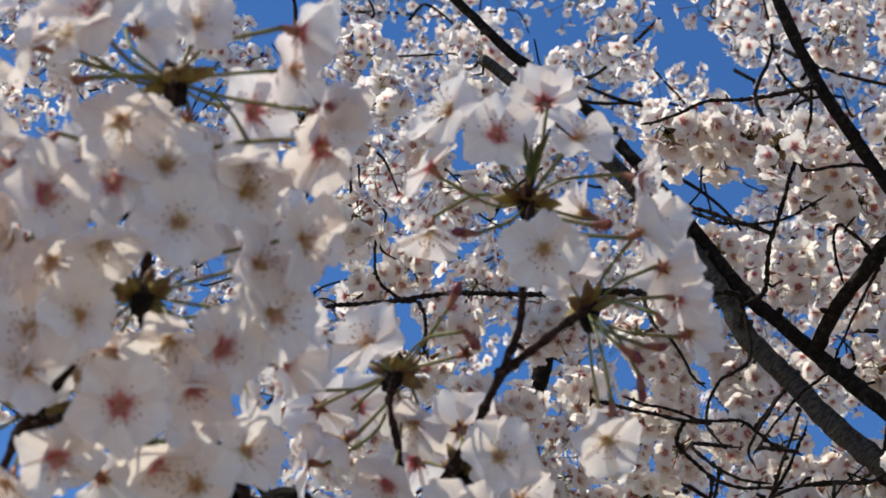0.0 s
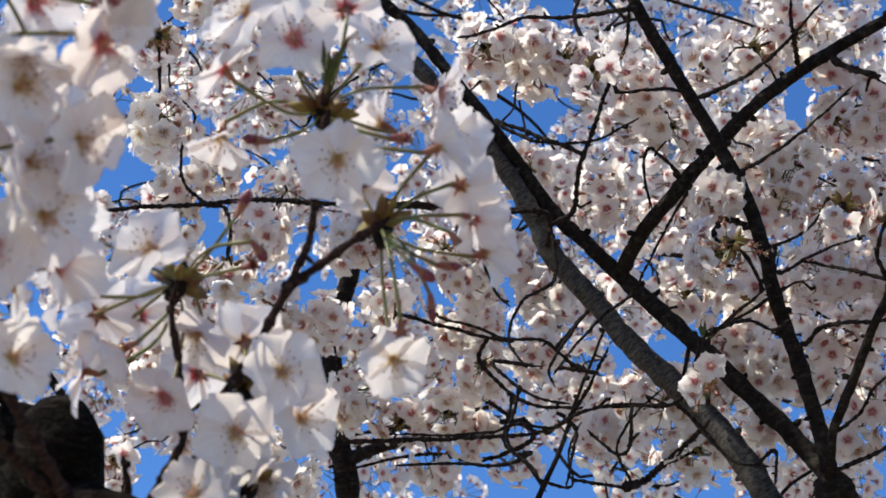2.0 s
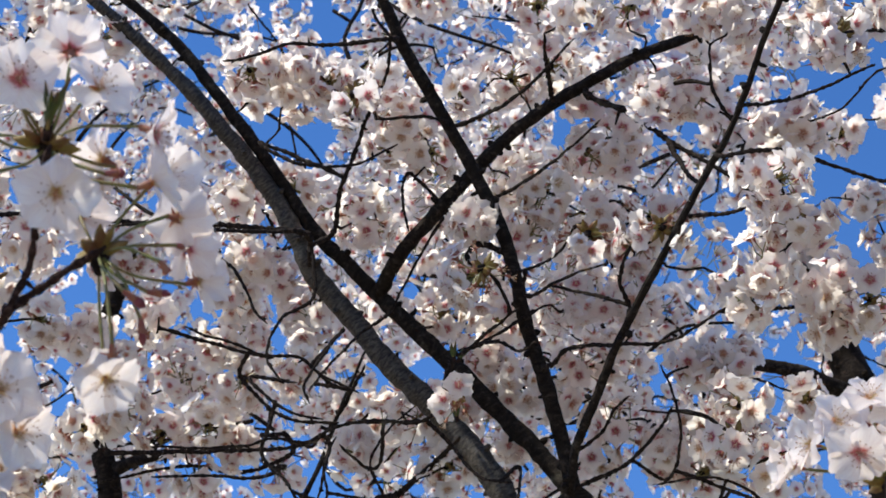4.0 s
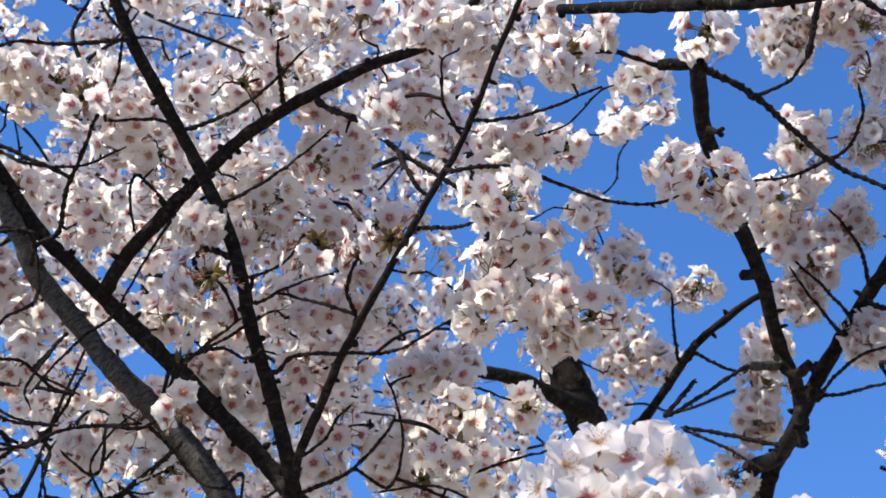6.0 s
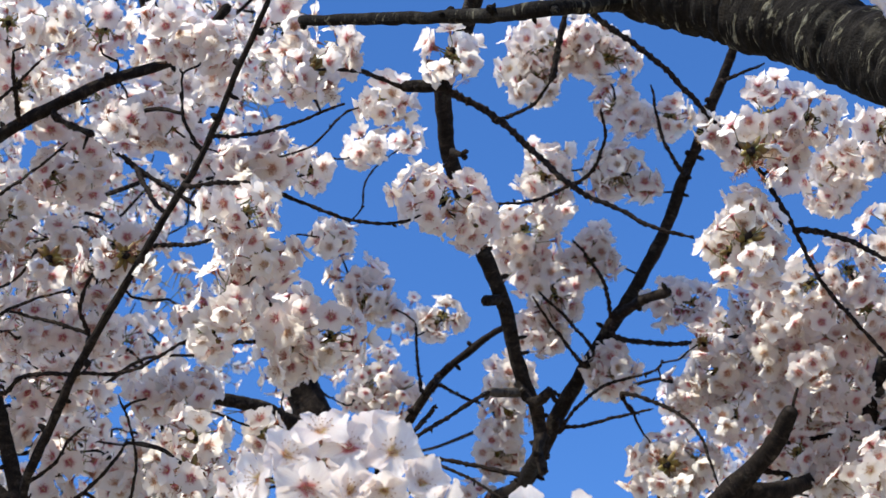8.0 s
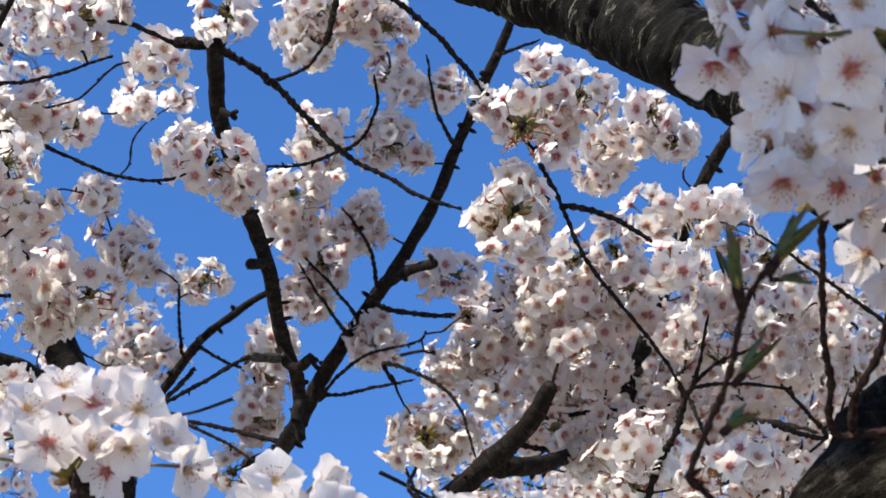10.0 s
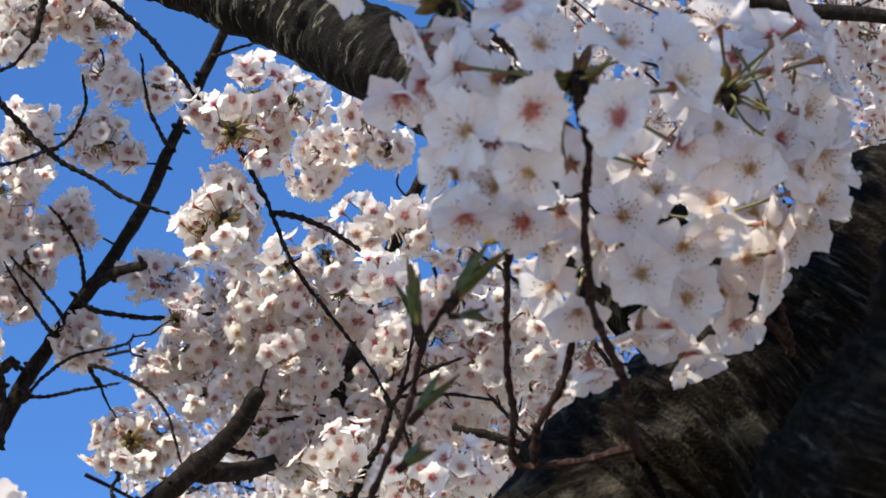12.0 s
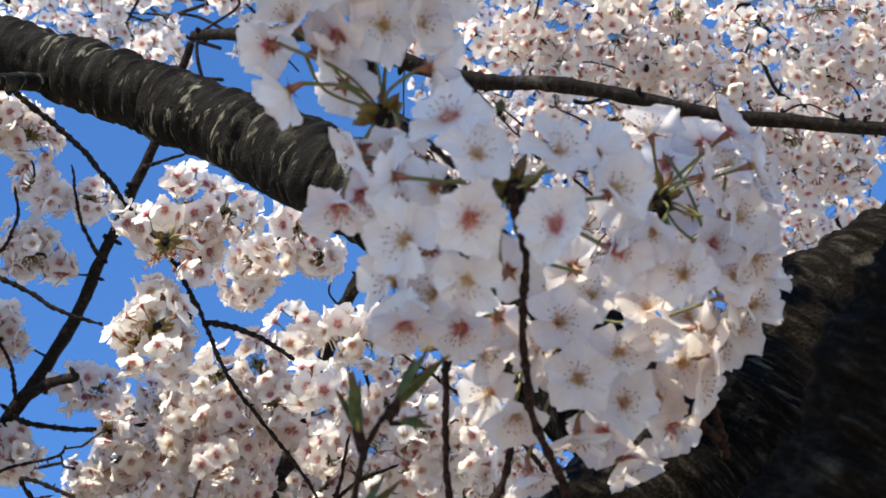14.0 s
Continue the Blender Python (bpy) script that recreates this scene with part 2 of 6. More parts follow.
class Shape:
    """Gathers vertices, faces, texture places and material slots of one mesh."""

    def __init__(self):
        self.v, self.f, self.uv, self.s = [], [], [], []

    def tube(self, line, radius, sides, slot=0, rough=0.0, seed=0.0, cap=True, ridge=0.0):
        """A tube along the line; radius(share, metres) gives its thickness."""
        start, ahead, length = len(self.v), None, 0.0
        side = None
        total = sum((b - a).length for a, b in zip(line, line[1:])) or 1e-6
        for i, q in enumerate(line):
            ahead = (line[min(i + 1, len(line) - 1)] - line[max(i - 1, 0)]).normalized()
            if side is None:
                side = ahead.orthogonal().normalized()
            side = (side - ahead * side.dot(ahead)).normalized()
            over = ahead.cross(side)
            if i:
                length += (q - line[i - 1]).length
            r = radius(length / total, length)
            for k in range(sides + 1):
                a = 2 * math.pi * k / sides
                way = side * math.cos(a) + over * math.sin(a)
                swell = 1.0
                if rough:
                    c = q + way * r
                    swell += rough * (noise.noise(c * (0.55 / r) + Vector((seed, 0, 0))) + 0.6 * noise.noise(c * (1.7 / r)))
                if ridge:
                    # plates and cross rings of old cherry bark
                    c = Vector((length * 90 + 2.5 * noise.noise(Vector((length * 20, a * 1.5, seed))), math.cos(a) * r * 62, math.sin(a) * r * 62 + seed))
                    fold = noise.noise(c) + 0.5 * noise.noise(c * 2.3)
                    swell += ridge / r * (fold if fold < 0.25 else 0.25 + 0.2 * fold)
                self.v.append(q + way * r * swell)
                self.uv.append((length, a * max(r, 0.002)))
        n = sides + 1
        for i in range(len(line) - 1):
            for k in range(sides):
                a = start + i * n + k
                self.f.append((a, a + 1, a + n + 1, a + n))
                self.s.append(slot)
        if cap:
            for row, turn in ((0, -1), (len(line) - 1, 1)):
                ring = [start + row * n + k for k in range(sides)]
                self.f.append(tuple(ring[::turn]))
                self.s.append(slot)

    def blob(self, centre, way, length, width, slot, rings=3, sides=5, blunt=0.5):
        """A pointed egg that grows from centre along way."""
        line = [Vector(centre) + Vector(way) * length * j / rings for j in range(rings + 1)]
        self.tube(line, lambda s, _: max(0.0003, width * math.sin(math.pi * min(1, 0.12 + 0.88 * s)) ** blunt), sides, slot)

    def mesh(self, name, mats, smooth=True):
        return mesh_of(name, self.v, self.f, self.uv, mats, self.s, smooth)


# ---- flowers ----
def petal_points(rng, length, width, tilt, cup, nu, nv, spin, curl):
    """A notched, cupped petal that grows from the centre; its texture places run 0..1 from claw to tip."""
    pts, uvs = [], []
    twist, wave, lean = rng.uniform(-0.18, 0.18), rng.uniform(0, 6), rng.uniform(-0.12, 0.12)
    for i in range(nu + 1):
        u = i / nu
        w = width * (0.13 + 0.87 * math.sin(math.pi * (0.03 + 0.76 * u)) ** 1.1)
        for j in range(nv + 1):
            s = 2 * j / nv - 1
            y = length * (0.06 + 0.94 * u * (1 - 0.30 * u * u * s * s) - 0.13 * u ** 5 * math.exp(-(s / 0.22) ** 2))
            x = s * w + lean * y * u
            z = cup * (0.55 * s * s * w + 0.25 * u * u * length) - curl * u ** 3 * length
            z += 0.06 * length * u * u * math.sin(wave + 4.2 * s + 3 * u) + 0.018 * length * u ** 4 * math.sin(2 * wave + 11 * s) + twist * x * u
            c, d = math.cos(tilt), math.sin(tilt)
            y, z = y * c - z * d, y * d + z * c
            c, d = math.cos(spin), math.sin(spin)
            pts.append(Vector((x * c - y * d, x * d + y * c, z)))
            uvs.append((s * 0.5 + 0.5, u))
    faces = [(i * (nv + 1) + j, i * (nv + 1) + j + 1, (i + 1) * (nv + 1) + j + 1, (i + 1) * (nv + 1) + j) for i in range(nu) for j in range(nv)]
    return pts, uvs, faces


def add_petals(shape, rng, radius, tilt, cup, nu, nv, slot=0):
    for k in range(5):
        pts, uvs, faces = petal_points(rng, radius * rng.uniform(0.92, 1.06), radius * rng.uniform(0.38, 0.45), tilt + rng.uniform(-0.2, 0.2), cup, nu, nv,
                                       2 * math.pi * k / 5 + rng.uniform(-0.12, 0.12), rng.uniform(-0.05, 0.16))
        base = len(shape.v)
        lift = Vector((0, 0, 0.0005 * ((k * 2) % 5)))
        shape.v += [p + lift for p in pts]
        shape.uv += uvs
        shape.f += [tuple(base + i for i in f) for f in faces]
        shape.s += [slot] * len(faces)


def add_stamens(shape, rng, count, length, thick, threads, anthers, spread=0.75, dot=0.0006):
    for k in range(count):
        a, lean = 2.4 * k, spread * math.sqrt((k + 0.5) / count)
        way = Vector((math.cos(a) * math.sin(lean), math.sin(a) * math.sin(lean), math.cos(lean)))
        tip = way * length * rng.uniform(0.75, 1.1)
        shape.tube([Vector((0, 0, 0.0005)), tip], lambda s, _: thick, 3, threads, cap=False)
        shape.blob(tip, way, dot * 2, dot, anthers, 2, 4)


def add_calyx(shape, rng, size, slot, stalk_slot, stalk):
    """The red tube behind the petals with its five sepals, and the stalk."""
    shape.tube([Vector((0, 0, -z * size)) for z in (0.0, 0.5, 1.0)], lambda s, _: size * (0.34 - 0.16 * s), 5, slot, cap=False)
    for k in range(5):
        a = 2 * math.pi * (k + 0.5) / 5
        way = Vector((math.cos(a), math.sin(a), -0.12))
        across = Vector((-math.sin(a), math.cos(a), 0)) * size * 0.2
        base = len(shape.v)
        shape.v += [way * size * 0.25 - across, way * size * 0.25 + across, way * size * 0.95 + Vector((0, 0, -0.0006))]
        shape.uv += [(0, 0)] * 3
        shape.f.append((base, base + 1, base + 2))
        shape.s.append(slot)
    if stalk:
        bend = Vector((rng.uniform(-1, 1), rng.uniform(-1, 1), 0)) * stalk * 0.12
        shape.tube([Vector((0, 0, -size)), Vector((0, 0, -stalk * 0.55)) + bend, Vector((0, 0, -stalk))], lambda s, _: 0.0008, 3, stalk_slot, cap=False)


def small_flower(seed):
    """A whole blossom for the boughs overhead."""
    rng, s = random.Random(seed), Shape()
    add_petals(s, rng, 0.0228, (0.08, 0.2, 0.32, 0.14, 0.5, 0.0, 0.26, 0.75)[seed % 8], rng.uniform(0.1, 0.4), 4, 4)
    s.tube([Vector((0, 0, 0.0004)), Vector((0, 0, 0.0012))], lambda q, _: 0.0030, 5, 1)
    add_stamens(s, rng, 10, 0.009, 0.00026, 2, 3, 0.95)
    add_calyx(s, rng, 0.0065, 4, 5, 0.034)
    return s.mesh("flower", [PETAL_FAR, EYE, STAMEN, ANTHER, CALYX, STALK])


def small_bud(seed):
    rng, s = random.Random(seed), Shape()
    s.blob((0, 0, -0.001), (0, 0, 1), 0.014, 0.0048, 0, 5, 7, 0.7)
    s.uv = [(0.5, 0.3) for _ in s.uv]
    add_calyx(s, rng, 0.006, 1, 2, 0.03)
    return s.mesh("flower_bud", [PETAL_FAR, CALYX, STALK])


SMALL = [small_flower(k) for k in range(16)]
BUDS = [small_bud(k) for k in range(2)]


def spur_mesh(seed):
    """A knobbly flowering spur with its opened bud scales."""
    rng, s = random.Random(seed), Shape()
    s.blob((0, 0, -0.008), (0, 0, 1), 0.016, 0.0042, 0, 4, 6)
    for k in range(9):
        a, up = 2.4 * k, rng.uniform(-0.3, 0.9)
        way = Vector((math.cos(a), math.sin(a), up)).normalized()
        s.blob(way * 0.002, way, rng.uniform(0.007, 0.012), rng.uniform(0.002, 0.0034), 1, 3, 5, 0.8)
    return s.mesh("bud_scale_whorl", [TWIG, SCALE])


SPURS = [spur_mesh(k) for k in range(4)]
BACK = {}          # poses of the flowers too far back to count
BRANCHES = {}      # sampled places of the limbs and twigs of each tree, for the spurs to grow from


def limb(tree, name, pts, r0, r1, sides=14, bark=None, rough=0.13):
    """A limb from its thick end r0 to its thin end r1."""
    old = r0 > 0.042
    line = smooth_line(pts, 0.0035 if old else max(0.010, min(r0, r1) * 0.7))
    if not old:
        line = [line[0]] + [q + 0.0026 * noise.noise_vector(q * 11) + 0.0012 * noise.noise_vector(q * 37) for q in line[1:-1]] + [line[-1]]
    sides = 64 if old else sides
    s = Shape()
    seed = sum(pts[0]) * 7
    whole = sum((b - a).length for a, b in zip(line, line[1:]))
    if whole < 0.16 and not old and name != "stub":
        rough = 0.3
    ahead = (line[-1] - line[-2]).normalized()
    line += [line[-1] + ahead * r1 * e for e in (0.35, 0.65, 0.85, 0.97)]    # a rounded end
    flare = lambda m: 1 + (0.7 * math.exp(-m / 0.13) if name == "trunk" else 0)    # the root collar
    blunt = lambda m: math.sqrt(1 - min(0.99, max(0.0, (m - whole) / r1)) ** 2)
    s.tube(line, lambda q, m: blunt(m) * flare(m) * (r0 + (r1 - r0) * q) * (1 + 0.13 * noise.noise(Vector((m * 22, seed, 0))) + 0.11 * noise.noise(Vector((m * 75, seed, 5)))), sides, 0, rough, seed, True, 0.0019 if old else 0.0)
    rng = random.Random(seed)
    for q in range(0 if old else int(len(line) * 0.22)):
        i = rng.randrange(1, len(line) - 1)
        out = (line[i + 1] - line[i - 1]).cross(Vector((rng.uniform(-1, 1), rng.uniform(-1, 1), rng.uniform(-1, 1)))).normalized()
        r = r0 + (r1 - r0) * i / len(line)
        s.blob(line[i] + out * r * 0.55, out, r * 0.6 + rng.uniform(0.004, 0.011), rng.uniform(0.0028, 0.0052), 0, 4, 6, 0.5)
    BRANCHES.setdefault(tree, []).extend(line[::10 if old else 2])
    return piece(name, s.mesh(name, [bark or BARK]), tree)


def twig(tree, name, pts, r0, r1, grow=True):
    """A thin crooked twig with buds along it."""
    rng = random.Random(sum(pts[0]) * 991)
    near_wood = min(BRANCHES.get(tree, []), key=lambda q: (q - Vector(pts[0])).length_squared, default=None)
    if near_wood is not None and 0.003 < (near_wood - Vector(pts[0])).length < 0.17:
        pts = [tuple(near_wood), *pts]
    if name == "shoot":
        r0, r1 = r0 * 0.8, r1 * 0.8
    fine = 0.010 if name == "spur_twig" else 0.0032
    line = smooth_line(pts, fine)
    line = [q + Vector((rng.uniform(-1, 1), rng.uniform(-1, 1), rng.uniform(-1, 1))) * 0.06 * fine + 0.0016 * noise.noise_vector(q * 45) for q in line]
    knots = [rng.uniform(0, 0.008) + 0.012 * k for k in range(150)]
    s = Shape()
    s.tube(line, lambda q, m: (r0 + (r1 - r0) * q) * min(1, (1.04 - q) * 12) * (0.94 + 0.6 * max(math.exp(-((m - k) / 0.0024) ** 2) for k in knots if abs(m - k) < 0.01 or k is knots[0])), 7, 0, 0.12, r0)
    for i in range(3, len(line) - 2, 3 if fine > 0.009 else 6):
        if rng.random() < 0.6:
            ahead = (line[i + 1] - line[i]).normalized()
            way = (ahead * 0.8 + ahead.orthogonal().normalized().lerp(Vector((rng.uniform(-1, 1), rng.uniform(-1, 1), rng.uniform(-1, 1))), 0.8)).normalized()
            s.blob(line[i], way, rng.uniform(0.004, 0.009), rng.uniform(0.0013, 0.0022), 0, 3, 5)
    if grow:
        BRANCHES.setdefault(tree, []).extend(line[::5])
    return piece(name, s.mesh(name, [SHOOT if name == "shoot" else TWIG]), tree)


def toward(way, turn):
    """A turn that points local z along way."""
    return Vector(way).to_track_quat("Z", "Y").to_matrix().to_4x4() @ Matrix.Rotation(turn, 4, "Z")


def blossoms(tree, rows, joined=False):
    """Umbels of blossom: a spur at each place, with its flowers facing outward on a rough ball of that radius, on a spur twig from the nearest wood."""
    wood = BRANCHES[tree]
    away = lambda row: min((q - Vector(row[:3])).length_squared for q in wood)
    for x, y, z, radius in sorted(rows, key=away):
        rng = random.Random(x * 7919 + y * 104729 + z * 1299709)
        centre = Vector((x, y, z))
        spot = min(wood, key=lambda q: (q - centre).length_squared)
        wood.append(centre)      # the next umbels may branch off here
        if 0.02 < (spot - centre).length < 0.4:
            gap = (spot - centre).length
            bends = [spot.lerp(centre, q) + Vector((rng.uniform(-1, 1), rng.uniform(-1, 1), rng.uniform(-1, 1))) * 0.13 * gap for q in (0.3, 0.62)]
            twig(tree, "spur_twig", [tuple(spot), *map(tuple, bends), tuple(centre)], 0.0017, 0.0011, False)
        up = Vector((rng.uniform(-1, 1), rng.uniform(-1, 1), rng.uniform(-0.4, 1))).normalized()
        cluster = None if joined else piece("umbel", rng.choice(SPURS), tree, Matrix.Translation(centre) @ toward(up, rng.uniform(0, 6)))
        count = max(6, min(44, int(1.05 * 4 * radius * radius / 0.0004)))
        spin = rng.uniform(0, 6)
        shape = Vector((rng.uniform(0.75, 1.3), rng.uniform(0.75, 1.3), rng.uniform(0.7, 1.25)))
        for k in range(count):
            h = 1 - 2 * (k + 0.5) / count
            a = 2.39996 * k + spin
            way = Vector((math.sqrt(1 - h * h) * math.cos(a), math.sqrt(1 - h * h) * math.sin(a), h))
            way = (way + Vector((rng.gauss(0, 0.4), rng.gauss(0, 0.4), rng.gauss(-0.12, 0.4)))).normalized() * shape
            reach = max(0.012, radius - 0.010) * rng.uniform(0.6, 1.14)
            face = (way + Vector((rng.gauss(0, 0.25), rng.gauss(0, 0.25), rng.gauss(0, 0.25)))).normalized()
            if joined:
                BACK.setdefault(tree, []).append(Matrix.Translation(centre + way * reach) @ toward(face, rng.uniform(0, 6)))
                continue
            me = rng.choice(BUDS) if rng.random() < 0.03 else rng.choice(SMALL)
            size = rng.uniform(0.86, 1.08)
            piece(me.name.split(".")[0], me, cluster, Matrix.Translation(centre + way * reach) @ toward(face, rng.uniform(0, 6)) @ Matrix.Scale(size, 4))


def spent_mesh(seed):
    """A stalk with its red star of sepals, the petals fallen."""
    rng, s = random.Random(seed), Shape()
    add_calyx(s, rng, 0.0075, 0, 1, 0.036)
    add_stamens(s, rng, 7, 0.009, 0.00026, 2, 3, 0.7)
    return s.mesh("spent_flower", [CALYX, STALK, STAMEN, ANTHER])


SPENT = [spent_mesh(k) for k in range(3)]


def spent_spurs(tree, rows):
    """Spurs that have dropped most of their petals: bud scales with a star of stalks."""
    for x, y, z in rows:
        rng = random.Random(x * 3571 + z * 7919)
        centre = Vector((x, y, z))
        spot = min(BRANCHES[tree], key=lambda q: (q - centre).length_squared)
        if (spot - centre).length > 0.01:
            twig(tree, "spur_twig", [tuple(spot), tuple(spot.lerp(centre, 0.5) + Vector((0, 0, 0.012))), tuple(centre)], 0.0024, 0.0018, False)
        umbel = piece("umbel", rng.choice(SPURS), tree, Matrix.Translation(centre) @ toward((rng.uniform(-1, 1), -1, rng.uniform(-1, 0.4)), 0) @ Matrix.Scale(1.75, 4))
        for k in range(11):
            way = Vector((rng.gauss(0, 1), rng.gauss(-0.5, 0.7), rng.gauss(-0.8, 0.7))).normalized()
            me = rng.choice(SPENT) if rng.random() < 0.7 else rng.choice(SMALL)
            piece(me.name.split(".")[0], me, umbel, Matrix.Translation(centre + way * rng.uniform(0.03, 0.042)) @ toward(way, rng.uniform(0, 6)))


# ---- close flowers, with petals of their own ----
def petal_mesh(seed, skin):
    rng = random.Random(seed)
    pts, uvs, faces = petal_points(rng, 0.0205, 0.0101 * rng.uniform(0.88, 1.06), 0.0, rng.uniform(0.25, 0.7), 9, 8, 0.0, rng.uniform(-0.08, 0.2))
    return mesh_of("petal", pts, faces, uvs, [skin])


def stamen_mesh(seed, eye):
    rng, s = random.Random(seed), Shape()
    s.tube([Vector((0, 0, 0.0002)), Vector((0, 0, 0.0016))], lambda q, _: 0.0022, 7, 0)
    add_stamens(s, rng, 22, 0.0110, 0.00012, 1, 2, 0.95, 0.00044)
    return s.mesh("stamen_tuft", [eye, STAMEN, ANTHER])


PETALS = {skin: [petal_mesh(100 + k, skin) for k in range(12)] for skin in (PETAL, PETAL_FLUSHED)}
STAMENS = {PETAL: [stamen_mesh(200 + k, EYE_NEAR) for k in range(4)], PETAL_FLUSHED: [stamen_mesh(200 + k, EYE) for k in range(4)]}


def spray(tree, spur, rows):
    """Close flowers of one spur: each has its stalk and calyx, five petals and its stamens."""
    rng = random.Random(spur[0] * 7919 + spur[2] * 104729)
    spur = Vector(spur)
    piece("bud_scale_whorl", rng.choice(SPURS), tree, Matrix.Translation(spur) @ toward((rng.uniform(-0.4, 0.4), rng.uniform(-0.4, 0.4), 1), 0) @ Matrix.Scale(1.35, 4), "yellow-green and brown opened bud scales")
    for x, y, z, fx, fy, fz in rows:
        place, face = Vector((x, y, z)), Vector((fx, fy, fz)).normalized()
        frame_of = Matrix.Translation(place) @ toward(face, rng.uniform(0, 6))
        size = rng.uniform(0.92, 1.06)
        s = Shape()
        add_calyx(s, rng, 0.0072 * size, 0, 1, 0)
        root = frame_of.inverted() @ spur
        gap = root.length
        s.tube(smooth_line([(0, 0, -0.007 * size), tuple(Vector((0, 0, -0.007)).lerp(root, 0.45) + Vector((0, 0, -0.18 * gap))), tuple(root)], 0.006), lambda q, _: 0.0011 - 0.0004 * q, 6, 1)
        flower = piece("flower", s.mesh("flower", [CALYX, STALK]), tree, frame_of)
        skin = PETAL_FLUSHED if (x * 977 + z * 1409) % 1 < 0.34 else PETAL     # some flowers are older and red at the heart
        tilt = rng.choice((0.05, 0.12, 0.22, 0.32, 0.45, 0.65))
        for k in range(5):
            turn = Matrix.Rotation(2 * math.pi * k / 5 + rng.uniform(-0.1, 0.1), 4, "Z") @ Matrix.Rotation(tilt + rng.uniform(-0.22, 0.22), 4, "X") @ Matrix.Rotation(rng.uniform(-0.08, 0.38), 4, "Y")
            lift = Matrix.Translation((0, 0, 0.0006 * ((k * 2) % 5)))
            piece("petal", rng.choice(PETALS[skin]), flower, frame_of @ lift @ turn @ Matrix.Scale(size * rng.uniform(1.03, 1.15), 4))
        piece("stamen_tuft", rng.choice(STAMENS[skin]), flower, frame_of @ Matrix.Rotation(rng.uniform(0, 6), 4, "Z") @ Matrix.Scale(size, 4), "pale threads with orange anthers")


def hanging_buds(tree, spur, rows):
    """Rosy buds and spent calyces on long stalks from one spur."""
    rng = random.Random(spur[0] * 3571)
    spur = Vector(spur)
    for x, y, z, fx, fy, fz in rows:
        frame_of = Matrix.Translation((x, y, z)) @ toward((fx, fy, fz), rng.uniform(0, 6))
        s = Shape()
        add_calyx(s, rng, 0.0075, 0, 1, 0)
        root = frame_of.inverted() @ spur
        gap = root.length
        s.tube(smooth_line([(0, 0, -0.007), tuple(Vector((0, 0, -0.007)).lerp(root, 0.45) + Vector((0, 0, -0.12 * gap))), tuple(root)], 0.006), lambda q, _: 0.0011 - 0.0004 * q, 6, 1)
        bud = piece("flower_bud", s.mesh("flower_bud", [CALYX, STALK]), tree, frame_of, "rosy flower bud on a long stalk")
        if rng.random() < 0.6:
            s = Shape()
            s.blob((0, 0, -0.001), (0, 0, 1), rng.uniform(0.005, 0.0085), rng.uniform(0.0021, 0.0029), 0, 8, 10, 0.75)
            piece("furled_petals", s.mesh("furled_petals", [ROSY]), bud, frame_of)


def folded_leaf(shape, root, ahead, out, length, width, bend, curl, rng):
    """A narrow leaf folded along its midrib, toothed, bent outward and hooked at its tip."""
    side = ahead.cross(out).normalized()
    base, nu, nv = len(shape.v), 16, 4
    q, way = Vector(root), Vector(ahead)
    for i in range(nu + 1):
        u = i / nu
        w = width * (0.10 + 0.90 * math.sin(math.pi * min(1, 0.10 + 0.86 * u)) ** 1.1) * (1 + 0.14 * (i % 2))
        fold = out * (1.0 - 0.35 * u)
        for j in range(nv + 1):
            k = 2 * j / nv - 1
            shape.v.append(q + side * k * w * 0.75 + fold * (0.8 - abs(k)) * w + side * 0.10 * w * rng.uniform(-1, 1))
            shape.uv.append((k, u))
        turn = (bend + curl * max(0, u - 0.72) * 9) / nu
        way = (way + out * turn + side * 0.05 * math.sin(5 * u + base)).normalized()
        out = (out - way * out.dot(way)).normalized()
        q = q + way * length / nu
    for i in range(nu):
        for j in range(nv):
            c = base + i * (nv + 1) + j
            shape.f.append((c, c + 1, c + nv + 2, c + nv + 1))
            shape.s.append(0)


def leaf(tree, root, tip, width, seed):
    """An opening leaf bud: a dark scaly base and a few folded young leaves with hooked tips."""
    rng = random.Random(seed)
    a, b = Vector(root), Vector(tip)
    length = (b - a).length
    ahead = (b - a).normalized()
    side = ahead.cross(Vector((0, -1, 0.3))).normalized()
    toward_eye = side.cross(ahead)
    s = Shape()
    s.tube([a, a.lerp(b, 0.10), a.lerp(b, 0.2), a.lerp(b, 0.32), a.lerp(b, 0.42)], lambda q, _: width * (0.36 + 0.16 * math.sin(3.1 * q)) * (1.0 - 0.35 * q), 8, 0, 0.12, seed)
    for k in range(4):
        out = (side * math.cos(2.4 * k + seed) + toward_eye * math.sin(2.4 * k + seed))
        s.blob(a + ahead * length * 0.05 * k, (ahead + out * 0.25).normalized(), length * 0.24, width * 0.3, 0 if k < 2 else 1, 3, 5, 0.7)
    bud = piece("leaf_bud", s.mesh("leaf_bud", [SHOOT, SCALE]), tree, None, "opening leaf bud with folded young leaves")
    for k, (turn, share) in enumerate(((0.35, 0.96), (2.7, 0.86), (1.5, 0.72), (4.6, 0.66))):
        out = side * math.cos(turn) + toward_eye * math.sin(turn)
        s = Shape()
        folded_leaf(s, a.lerp(b, 0.22) + out * width * 0.22, (ahead + out * 0.06).normalized(), out, length * 0.78 * share, width * (0.62 if k < 2 else 0.5), rng.uniform(0.0, 0.16), rng.uniform(0.1, 0.8), rng)
        piece("young_leaf", s.mesh("young_leaf", [LEAF]), bud)
    return bud


